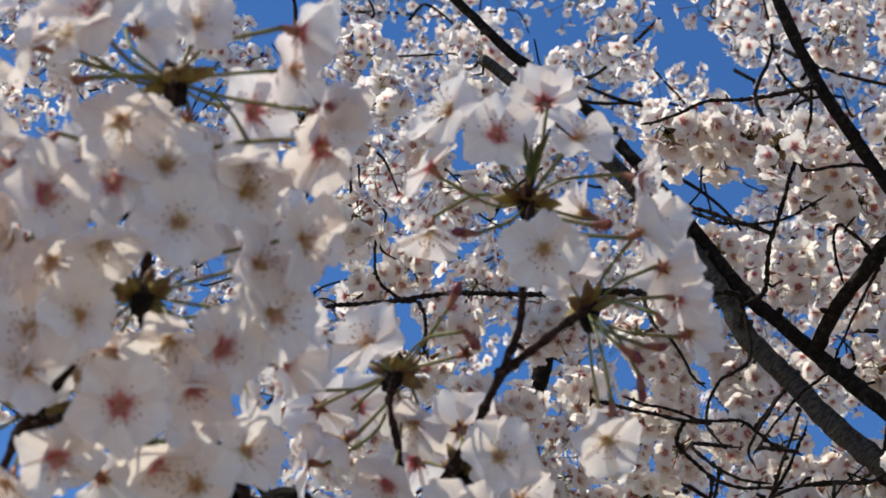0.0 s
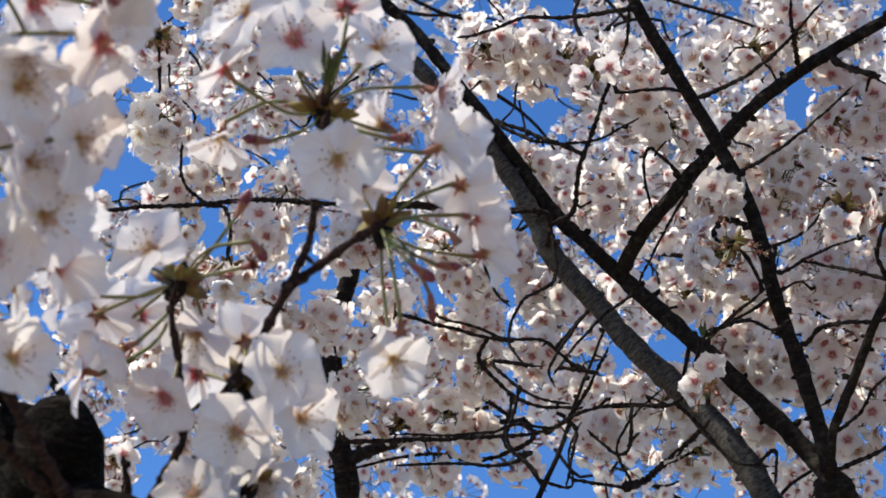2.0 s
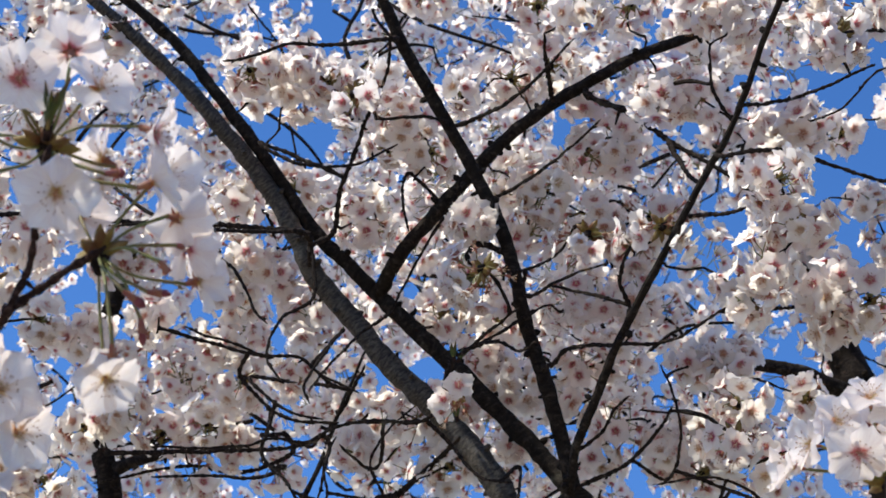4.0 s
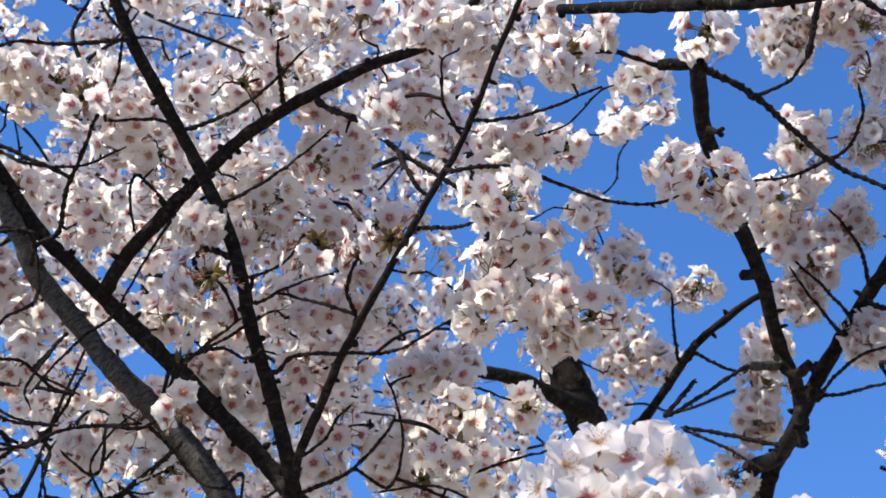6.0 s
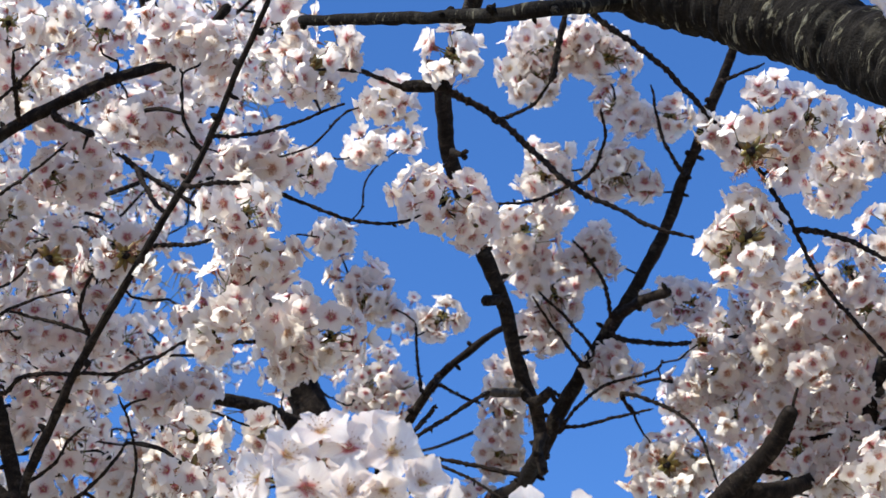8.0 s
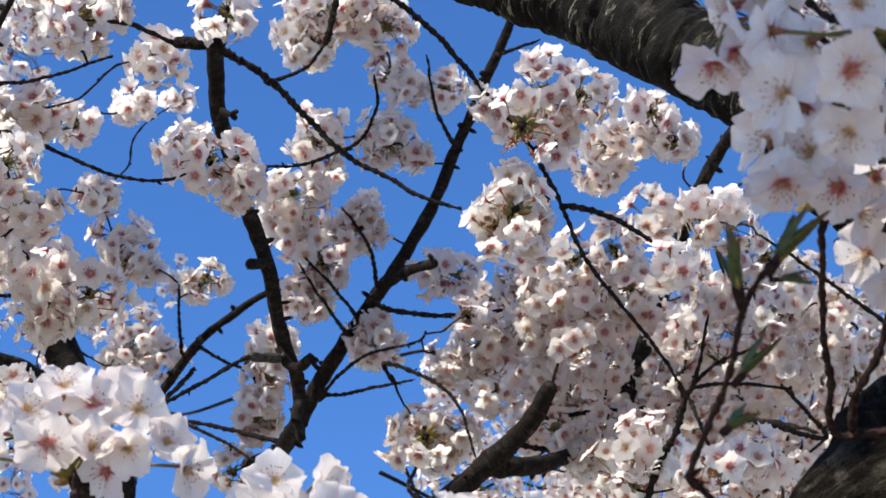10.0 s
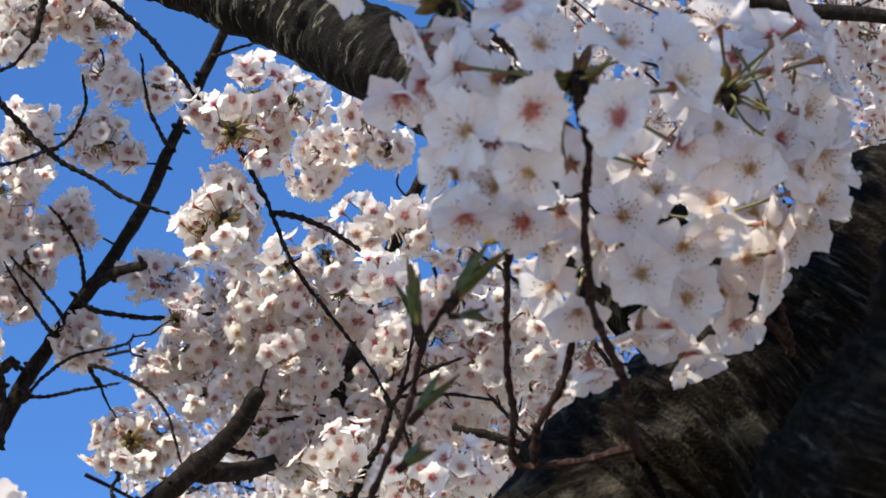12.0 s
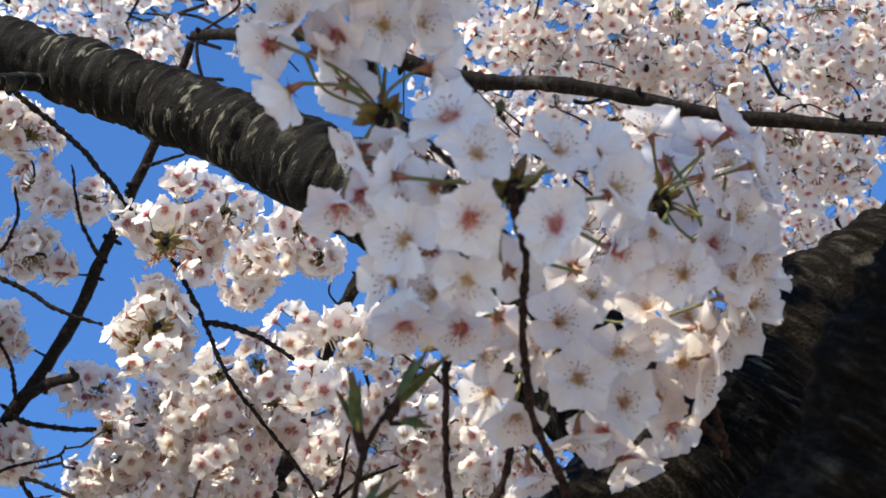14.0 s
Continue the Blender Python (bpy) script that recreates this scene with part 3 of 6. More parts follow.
# ---- the ground under the trees ----
s = Shape()
n = 60
for i in range(n + 1):
    for j in range(n + 1):
        x, y = ((2 * k / n - 1) for k in (i, j))
        x, y = 1500 * x ** 5 + 12 * x, 1500 * y ** 5 + 12 * y
        s.v.append(Vector((x, y, 0.05 * noise.noise(Vector((x * 0.6, y * 0.6, 0))))))
        s.uv.append((x, y))
for i in range(n):
    for j in range(n):
        a = i * (n + 1) + j
        s.f.append((a, a + n + 1, a + n + 2, a + 1))
        s.s.append(0)
tagged(new("ground", s.mesh("ground", [SOIL])), "trodden brown earth strewn with fallen petals under the trees", "ground", kind="structure")

# ---- the trees ----
WEST = thing("cherry_tree", (-0.07, 2.72, 0), "tall cherry tree in full white bloom with dark crossing limbs", "tree", "cherry trees")
EAST = thing("cherry_tree", (0.52, 3.21, 0), "cherry tree with forked dark limbs and open blossom against the sky", "tree", "cherry trees")
NEAR = thing("cherry_tree", (0.67, 1.03, 0), "old cherry tree with rough lichen-flecked bark and close pale pink sprays", "tree", "cherry trees")
limb(WEST, "trunk", [(-0.07, 2.72, -0.05), (-0.05, 2.70, 0.73), (-0.09, 2.66, 1.58), (-0.069, 2.622, 2.427)], 0.13, 0.075, 20, BARK_OLD)
limb(EAST, "trunk", [(0.52, 3.21, -0.05), (0.54, 3.19, 0.77), (0.50, 3.15, 1.67), (0.521, 3.113, 2.565)], 0.14, 0.08, 20, BARK_OLD)
limb(NEAR, "trunk", [(0.67, 1.03, -0.05), (0.69, 1.02, 0.53), (0.65, 1.00, 1.15), (0.665, 0.985, 1.767)], 0.16, 0.1, 20, BARK_OLD)
limb(WEST, "limb", [(-0.069, 2.622, 2.427), (-0.045, 2.545, 2.545), (-0.022, 2.467, 2.662)], 0.05, 0.021, 16, BARK)
limb(WEST, "limb", [(-0.069, 2.622, 2.427), (-0.051, 2.59, 2.483), (-0.032, 2.558, 2.599)], 0.045, 0.026, 16, BARK)
limb(WEST, "limb", [(-0.069, 2.622, 2.427), (-0.406, 2.909, 2.545), (-0.744, 2.996, 2.762)], 0.04, 0.026, 16, BARK)
limb(WEST, "limb", [(-0.069, 2.622, 2.427), (-0.549, 2.822, 2.484), (-1.03, 2.822, 2.7)], 0.03, 0.014, 16, BARK)
limb(EAST, "limb", [(0.521, 3.113, 2.565), (0.485, 2.974, 2.728), (0.449, 2.834, 2.891)], 0.06, 0.038, 16, BARK)
limb(EAST, "limb", [(0.521, 3.113, 2.565), (0.599, 3.047, 2.72), (0.677, 2.981, 2.875)], 0.05, 0.018, 16, BARK)
limb(EAST, "limb", [(0.521, 3.113, 2.565), (0.688, 2.875, 2.612), (0.855, 2.637, 2.76)], 0.05, 0.018, 16, BARK)
limb(EAST, "limb", [(0.521, 3.113, 2.565), (0.784, 2.7, 2.441), (1.047, 2.286, 2.616)], 0.03, 0.006, 16, BARK)
limb(EAST, "limb", [(0.521, 3.113, 2.565), (0.526, 3.171, 2.822), (0.53, 3.028, 3.079)], 0.03, 0.01, 16, BARK)
limb(EAST, "limb", [(1.27, 2.838, 3.036), (1.284, 2.708, 3.143), (1.297, 2.579, 3.249)], 0.014, 0.012, 16, BARK)
limb(EAST, "limb", [(0.99, 2.291, 3.613), (1.042, 2.189, 3.55), (1.095, 2.088, 3.486)], 0.007, 0.0122, 16, BARK)
limb(NEAR, "limb", [(0.665, 0.985, 1.767), (0.667, 1.015, 1.928), (0.673, 1.045, 2.075)], 0.098, 0.082, 16, BARK_LICHEN)
limb(NEAR, "limb", [(0.665, 0.985, 1.767), (0.633, 0.853, 1.882), (0.64, 0.721, 1.997)], 0.08, 0.052, 16, BARK_OLD)
limb(NEAR, "limb", [(0.781, 0.972, 2.187), (0.793, 1.123, 2.347), (0.805, 1.273, 2.507)], 0.05, 0.043, 16, BARK_OLD)
limb(NEAR, "limb", [(0.665, 0.985, 1.767), (0.449, 0.882, 1.847), (0.287, 0.885, 1.875), (0.126, 0.9, 1.878), (-0.065, 0.932, 1.895), (-0.2545, 0.92, 1.917), (-0.3855, 0.891, 1.94)], 0.045, 0.022, 16, BARK_OLD)
limb(NEAR, "stub", [(-0.2545, 0.92, 1.917), (-0.4505, 0.974, 1.987), (-0.4655, 0.976, 2.022)], 0.026, 0.022, 14, BARK_OLD)
limb(NEAR, "stub", [(-0.4505, 0.974, 1.987), (-0.4355, 0.964, 1.999), (-0.4345, 0.955, 2.019)], 0.024, 0.02, 14, BARK_OLD)
twig(NEAR, "shoot", [(-0.2545, 0.92, 1.917), (-0.3135, 0.933, 1.938), (-0.3735, 0.946, 1.96)], 0.0036, 0.0024)
twig(NEAR, "shoot", [(-0.2545, 0.92, 1.917), (-0.3175, 0.931, 1.941), (-0.3805, 0.942, 1.964)], 0.0036, 0.0024)
twig(NEAR, "shoot", [(-0.3855, 0.891, 1.94), (-0.4295, 0.804, 1.929), (-0.4745, 0.718, 1.919)], 0.0036, 0.0024)
twig(NEAR, "shoot", [(-0.3855, 0.891, 1.94), (-0.4055, 0.806, 1.975), (-0.4255, 0.722, 2.01)], 0.0036, 0.0024)
twig(NEAR, "shoot", [(-0.3855, 0.891, 1.94), (-0.4405, 0.776, 1.98), (-0.4965, 0.66, 2.02)], 0.0036, 0.0024)
twig(NEAR, "shoot", [(0.126, 0.9, 1.878), (0.152, 1.047, 2.006), (0.179, 1.194, 2.135)], 0.0036, 0.0024)
twig(NEAR, "shoot", [(0.126, 0.9, 1.878), (0.217, 1.042, 1.985), (0.308, 1.183, 2.092)], 0.0036, 0.0024)
twig(NEAR, "shoot", [(0.287, 0.885, 1.875), (0.306, 0.966, 1.94), (0.326, 1.047, 2.006)], 0.0036, 0.0024)
twig(NEAR, "shoot", [(0.287, 0.885, 1.875), (0.339, 0.955, 1.941), (0.39, 1.025, 2.007)], 0.0036, 0.0024)
twig(NEAR, "shoot", [(0.671, 0.993, 2.119), (0.617, 0.909, 2.091), (0.563, 0.825, 2.062)], 0.0036, 0.0024)
twig(NEAR, "shoot", [(0.668, 1.015, 1.928), (0.561, 0.965, 1.982), (0.454, 0.915, 2.037)], 0.0036, 0.0024)
twig(NEAR, "shoot", [(0.757, 0.935, 2.186), (0.7, 0.869, 2.224), (0.643, 0.802, 2.263)], 0.003, 0.0022)
twig(NEAR, "shoot", [(0.757, 0.935, 2.186), (0.681, 0.897, 2.205), (0.605, 0.859, 2.224)], 0.003, 0.0022)
twig(NEAR, "shoot", [(0.757, 0.935, 2.186), (0.703, 0.9, 2.194), (0.649, 0.865, 2.202)], 0.003, 0.0022)
twig(NEAR, "shoot", [(0.48, 0.813, 2.291), (0.484, 0.765, 2.232), (0.488, 0.718, 2.174)], 0.0024, 0.0022)
twig(NEAR, "shoot", [(0.438, 0.767, 2.32), (0.428, 0.755, 2.323), (0.418, 0.743, 2.326)], 0.003, 0.0025)
# unseen limb, added overhead to carry the blossom that blocks the sun
limb(NEAR, "limb", [(0.702, 0.577, 2.169), (0.60, 0.56, 2.5), (0.36, 0.58, 2.72), (0.1, 0.6, 2.82), (-0.1, 0.62, 2.85)], 0.036, 0.012)


# the tree with the crossing limbs
limb(WEST, "limb", [(-0.002, 2.531, 2.666), (-0.025, 2.539, 2.704), (-0.064, 2.542, 2.751), (-0.178, 2.512, 2.855), (-0.259, 2.496, 2.926), (-0.333, 2.479, 2.989), (-0.408, 2.454, 3.055), (-0.485, 2.41, 3.148), (-0.568, 2.359, 3.236), (-0.618, 2.339, 3.288), (-0.734, 2.279, 3.362), (-0.851, 2.183, 3.466)], 0.0132, 0.0063)
limb(WEST, "limb", [(-0.079, 2.542, 2.638), (-0.146, 2.522, 2.73), (-0.166, 2.528, 2.759), (-0.213, 2.522, 2.808), (-0.282, 2.506, 2.867), (-0.336, 2.49, 2.923), (-0.398, 2.467, 2.985), (-0.428, 2.45, 3.039), (-0.477, 2.423, 3.106), (-0.564, 2.368, 3.192), (-0.628, 2.339, 3.245), (-0.75, 2.267, 3.325)], 0.0194, 0.0078, 16, GREY)
limb(WEST, "limb", [(-0.025, 2.496, 2.67), (-0.043, 2.466, 2.736), (-0.064, 2.435, 2.8), (-0.093, 2.399, 2.869), (-0.12, 2.354, 2.95), (-0.143, 2.323, 3.002), (-0.172, 2.293, 3.049), (-0.212, 2.258, 3.102), (-0.251, 2.219, 3.154), (-0.279, 2.189, 3.191), (-0.32, 2.128, 3.267), (-0.353, 2.059, 3.346)], 0.0108, 0.0070)
limb(WEST, "limb", [(-0.307, 2.485, 2.967), (-0.273, 2.419, 3), (-0.22, 2.383, 3.052), (-0.151, 2.336, 3.119), (-0.093, 2.304, 3.159), (-0.006, 2.268, 3.203), (0.035, 2.25, 3.22), (0.121, 2.224, 3.247), (0.179, 2.175, 3.299)], 0.0108, 0.0063)
limb(WEST, "limb", [(-0.033, 2.441, 2.664), (-0.029, 2.401, 2.703), (-0.016, 2.367, 2.729), (0.004, 2.324, 2.772), (0.024, 2.284, 2.811), (0.059, 2.228, 2.863), (0.099, 2.166, 2.93), (0.143, 2.107, 2.999), (0.164, 2.061, 3.041), (0.179, 2.013, 3.077), (0.201, 1.959, 3.115), (0.222, 1.896, 3.165)], 0.0067, 0.0028)
twig(WEST, "twig", [(-0.393, 2.322, 2.964), (-0.45, 2.292, 2.948), (-0.496, 2.263, 2.932), (-0.547, 2.228, 2.922), (-0.615, 2.198, 2.893)], 0.0034, 0.0016)
twig(WEST, "twig", [(-0.294, 2.149, 3.159), (-0.362, 2.149, 3.147), (-0.412, 2.143, 3.144), (-0.46, 2.147, 3.125), (-0.499, 2.146, 3.114)], 0.0030, 0.0016)
twig(WEST, "twig", [(-0.363, 2.366, 2.995), (-0.355, 2.324, 3.028), (-0.332, 2.278, 3.07), (-0.317, 2.238, 3.097), (-0.291, 2.19, 3.137), (-0.284, 2.14, 3.173)], 0.0034, 0.0016)
twig(WEST, "twig", [(-0.462, 2.293, 3.087), (-0.433, 2.285, 3.061), (-0.4, 2.273, 3.042), (-0.331, 2.258, 3.035), (-0.272, 2.227, 3.049)], 0.0030, 0.0014)
twig(WEST, "twig", [(-0.207, 2.258, 3.103), (-0.239, 2.23, 3.096), (-0.302, 2.207, 3.073)], 0.0025, 0.0016)
twig(WEST, "twig", [(-0.196, 2.258, 3.103), (-0.137, 2.217, 3.11), (-0.093, 2.17, 3.123), (-0.048, 2.114, 3.146)], 0.0030, 0.0013)
twig(WEST, "twig", [(-0.075, 2.282, 3.166), (-0.084, 2.216, 3.174), (-0.088, 2.152, 3.178)], 0.0034, 0.0016)
twig(WEST, "twig", [(-0.145, 2.311, 3.025), (-0.089, 2.266, 3.038), (-0.039, 2.215, 3.056), (-0.011, 2.172, 3.062)], 0.0025, 0.0012)
twig(WEST, "twig", [(-0.102, 2.317, 2.919), (-0.07, 2.295, 2.925), (-0.052, 2.272, 2.933), (-0.038, 2.244, 2.947)], 0.0024, 0.0012)
twig(WEST, "twig", [(-0.097, 2.333, 2.89), (-0.054, 2.3, 2.899), (0.007, 2.267, 2.908)], 0.0024, 0.0012)
twig(WEST, "twig", [(-0.09, 2.386, 2.898), (-0.125, 2.368, 2.858), (-0.159, 2.346, 2.824), (-0.186, 2.321, 2.798)], 0.0025, 0.0012)
twig(WEST, "twig", [(-0.061, 2.374, 2.814), (-0.05, 2.352, 2.82), (-0.029, 2.334, 2.82), (0.029, 2.316, 2.817), (0.085, 2.297, 2.814), (0.133, 2.266, 2.832), (0.152, 2.243, 2.836)], 0.0030, 0.0016)
twig(WEST, "twig", [(-0.027, 2.28, 3.171), (0.026, 2.274, 3.142), (0.08, 2.276, 3.101), (0.124, 2.27, 3.069), (0.161, 2.263, 3.04), (0.19, 2.257, 3.007)], 0.0043, 0.0024)
twig(WEST, "twig", [(0.08, 2.269, 3.093), (0.1, 2.225, 3.022), (0.115, 2.17, 2.967)], 0.0034, 0.0020)
twig(WEST, "twig", [(0.141, 2.107, 2.97), (0.175, 2.093, 2.971), (0.215, 2.082, 2.966), (0.269, 2.08, 2.943), (0.335, 2.074, 2.92), (0.386, 2.059, 2.915), (0.407, 2.043, 2.917)], 0.0027, 0.0016)
twig(WEST, "twig", [(0.163, 2.112, 3.049), (0.202, 2.079, 3.033), (0.252, 2.037, 3.027), (0.306, 1.987, 3.028)], 0.0025, 0.0014)
twig(WEST, "twig", [(0.106, 2.19, 2.934), (0.144, 2.143, 2.911), (0.178, 2.092, 2.894)], 0.0030, 0.0016)
twig(WEST, "twig", [(0.034, 2.294, 2.858), (0.026, 2.275, 2.868), (0.021, 2.255, 2.877), (0.03, 2.226, 2.902), (0.058, 2.209, 2.906)], 0.0030, 0.0018)
twig(WEST, "twig", [(0.034, 2.292, 2.862), (-0.024, 2.309, 2.885), (-0.068, 2.326, 2.904)], 0.0025, 0.0016)
twig(WEST, "twig", [(0.15, 2.123, 3.035), (0.127, 2.105, 3.064), (0.119, 2.086, 3.092)], 0.0025, 0.0016)
twig(WEST, "twig", [(-0.018, 2.44, 2.675), (0.035, 2.398, 2.686), (0.075, 2.348, 2.712), (0.09, 2.303, 2.726)], 0.0030, 0.0016)
twig(WEST, "twig", [(-0.265, 2.332, 3.072), (-0.27, 2.33, 3.026), (-0.258, 2.33, 2.979)], 0.0025, 0.0014)
twig(WEST, "twig", [(-0.031, 2.47, 2.731), (0.005, 2.441, 2.752), (0.022, 2.413, 2.772), (0.039, 2.39, 2.782)], 0.0025, 0.0014)
twig(WEST, "twig", [(-0.196, 2.347, 3.058), (-0.239, 2.384, 2.99), (-0.273, 2.415, 2.927), (-0.28, 2.424, 2.91)], 0.0025, 0.0013)
twig(WEST, "twig", [(-0.379, 2.363, 2.894), (-0.417, 2.351, 2.852), (-0.429, 2.347, 2.8), (-0.41, 2.341, 2.762), (-0.382, 2.325, 2.747)], 0.0025, 0.0013)
twig(WEST, "twig", [(-0.318, 2.392, 2.854), (-0.347, 2.362, 2.796), (-0.367, 2.331, 2.739)], 0.0021, 0.0013)
twig(WEST, "twig", [(-0.607, 2.487, 2.903), (-0.513, 2.498, 2.883), (-0.42, 2.505, 2.865), (-0.325, 2.515, 2.831)], 0.0027, 0.0016)
twig(WEST, "twig", [(-0.495, 2.533, 2.858), (-0.458, 2.543, 2.822), (-0.417, 2.546, 2.8), (-0.325, 2.545, 2.799), (-0.24, 2.537, 2.803)], 0.0027, 0.0016)
twig(WEST, "twig", [(-0.693, 2.639, 2.779), (-0.536, 2.636, 2.789), (-0.432, 2.62, 2.791), (-0.382, 2.591, 2.797), (-0.35, 2.55, 2.822), (-0.319, 2.499, 2.866)], 0.0034, 0.0020)
twig(WEST, "twig", [(-0.45, 2.562, 2.814), (-0.452, 2.538, 2.744), (-0.418, 2.508, 2.699), (-0.383, 2.48, 2.648)], 0.0025, 0.0014)
twig(WEST, "twig", [(-0.357, 2.526, 2.677), (-0.36, 2.485, 2.708), (-0.341, 2.449, 2.732)], 0.0021, 0.0012)
twig(WEST, "twig", [(-0.283, 2.532, 2.683), (-0.299, 2.498, 2.716), (-0.277, 2.466, 2.751), (-0.24, 2.439, 2.777)], 0.0021, 0.0012)
twig(WEST, "twig", [(-0.27, 2.622, 2.731), (-0.213, 2.538, 2.746), (-0.18, 2.459, 2.744)], 0.0051, 0.0024)
twig(WEST, "twig", [(0.094, 2.432, 2.687), (0.107, 2.407, 2.74), (0.094, 2.385, 2.786), (0.078, 2.37, 2.818)], 0.0022, 0.0013)
twig(WEST, "twig", [(0.211, 2.434, 2.662), (0.159, 2.427, 2.688), (0.073, 2.436, 2.68)], 0.0025, 0.0013)
twig(WEST, "twig", [(0.16, 2.439, 2.662), (0.176, 2.414, 2.715), (0.176, 2.405, 2.735)], 0.0025, 0.0013)
twig(WEST, "twig", [(0.188, 2.419, 2.702), (0.241, 2.374, 2.707), (0.287, 2.333, 2.706), (0.299, 2.293, 2.707)], 0.0021, 0.0012)
twig(WEST, "twig", [(0.294, 2.301, 2.881), (0.269, 2.249, 2.876), (0.241, 2.195, 2.877)], 0.0025, 0.0016)
twig(WEST, "twig", [(-0.403, 2.385, 3.004), (-0.466, 2.37, 2.999), (-0.524, 2.354, 2.993), (-0.641, 2.328, 2.976), (-0.755, 2.294, 2.963), (-0.837, 2.271, 2.94), (-0.918, 2.245, 2.918), (-0.957, 2.233, 2.898), (-0.964, 2.252, 2.846)], 0.0038, 0.0024)
twig(WEST, "twig", [(-0.836, 2.299, 2.959), (-0.849, 2.236, 2.953), (-0.838, 2.168, 2.97)], 0.0025, 0.0014)
twig(WEST, "twig", [(-0.811, 2.308, 2.957), (-0.791, 2.287, 2.902), (-0.782, 2.258, 2.852)], 0.0025, 0.0014)
twig(WEST, "twig", [(-0.913, 2.285, 3.131), (-0.94, 2.252, 3.068), (-0.986, 2.204, 3.014), (-1.021, 2.152, 2.971)], 0.0025, 0.0016)
twig(WEST, "twig", [(-0.46, 2.779, 2.887), (-0.573, 2.755, 2.863), (-0.668, 2.731, 2.84), (-0.761, 2.709, 2.804), (-0.835, 2.684, 2.78)], 0.0034, 0.0016)
twig(WEST, "twig", [(-0.451, 2.793, 2.861), (-0.522, 2.78, 2.821), (-0.601, 2.749, 2.814), (-0.724, 2.721, 2.766)], 0.0034, 0.0016)
limb(WEST, "limb", [(-0.744, 2.996, 2.762), (-0.757, 2.95, 2.866), (-0.772, 2.922, 2.92), (-0.779, 2.89, 2.984), (-0.79, 2.849, 3.062), (-0.766, 2.824, 3.12), (-0.741, 2.786, 3.201)], 0.0201, 0.0127)
limb(WEST, "limb", [(-0.758, 2.943, 2.882), (-0.688, 2.899, 2.893), (-0.594, 2.863, 2.894)], 0.0124, 0.0056)
limb(WEST, "limb", [(-1.03, 2.822, 2.7), (-1.067, 2.772, 2.787), (-1.101, 2.738, 2.835), (-1.15, 2.697, 2.879), (-1.215, 2.622, 2.972)], 0.0108, 0.0042)
limb(WEST, "limb", [(-0.454, 2.922, 2.817), (-0.419, 2.919, 2.92), (-0.399, 2.918, 3.007), (-0.369, 2.911, 3.104)], 0.0046, 0.0021)
twig(WEST, "twig", [(-0.483, 2.23, 2.872), (-0.463, 2.232, 2.854), (-0.444, 2.239, 2.826), (-0.434, 2.241, 2.804), (-0.415, 2.243, 2.786)], 0.0025, 0.0014)
twig(WEST, "twig", [(-0.439, 2.306, 2.743), (-0.415, 2.308, 2.717), (-0.377, 2.309, 2.696), (-0.341, 2.303, 2.687)], 0.0025, 0.0014)
twig(WEST, "twig", [(-0.313, 2.325, 2.742), (-0.34, 2.314, 2.743), (-0.376, 2.29, 2.765), (-0.423, 2.277, 2.76), (-0.453, 2.261, 2.766), (-0.49, 2.246, 2.768), (-0.516, 2.231, 2.771)], 0.0025, 0.0014)
twig(WEST, "twig", [(-0.327, 2.291, 2.807), (-0.339, 2.289, 2.786), (-0.354, 2.29, 2.758), (-0.368, 2.292, 2.727), (-0.359, 2.293, 2.704)], 0.0025, 0.0014)
twig(WEST, "twig", [(-0.409, 2.328, 2.708), (-0.413, 2.331, 2.681), (-0.418, 2.333, 2.655), (-0.402, 2.337, 2.631), (-0.383, 2.338, 2.617), (-0.37, 2.34, 2.596)], 0.0025, 0.0014)
twig(WEST, "twig", [(-0.213, 2.347, 2.718), (-0.275, 2.34, 2.707), (-0.323, 2.334, 2.695), (-0.363, 2.334, 2.67), (-0.404, 2.322, 2.667), (-0.436, 2.317, 2.653), (-0.489, 2.305, 2.642), (-0.548, 2.29, 2.634)], 0.0025, 0.0014)
twig(WEST, "twig", [(-0.391, 2.359, 2.645), (-0.423, 2.349, 2.624), (-0.475, 2.328, 2.616), (-0.546, 2.306, 2.6)], 0.0025, 0.0014)
twig(WEST, "twig", [(-0.337, 2.353, 2.676), (-0.337, 2.345, 2.645), (-0.343, 2.342, 2.598)], 0.0025, 0.0014)
twig(WEST, "twig", [(-0.273, 2.369, 2.659), (-0.292, 2.349, 2.649), (-0.319, 2.318, 2.661)], 0.0025, 0.0014)
twig(WEST, "twig", [(-0.183, 2.363, 2.687), (-0.145, 2.362, 2.646), (-0.102, 2.347, 2.634)], 0.0025, 0.0014)
twig(WEST, "twig", [(-0.097, 2.376, 2.669), (-0.094, 2.356, 2.615)], 0.0025, 0.0014)
twig(WEST, "twig", [(-0.132, 2.307, 2.809), (-0.102, 2.295, 2.791), (-0.081, 2.272, 2.793)], 0.0025, 0.0014)
twig(WEST, "twig", [(-0.174, 2.313, 2.793), (-0.138, 2.283, 2.812), (-0.104, 2.252, 2.829)], 0.0025, 0.0014)
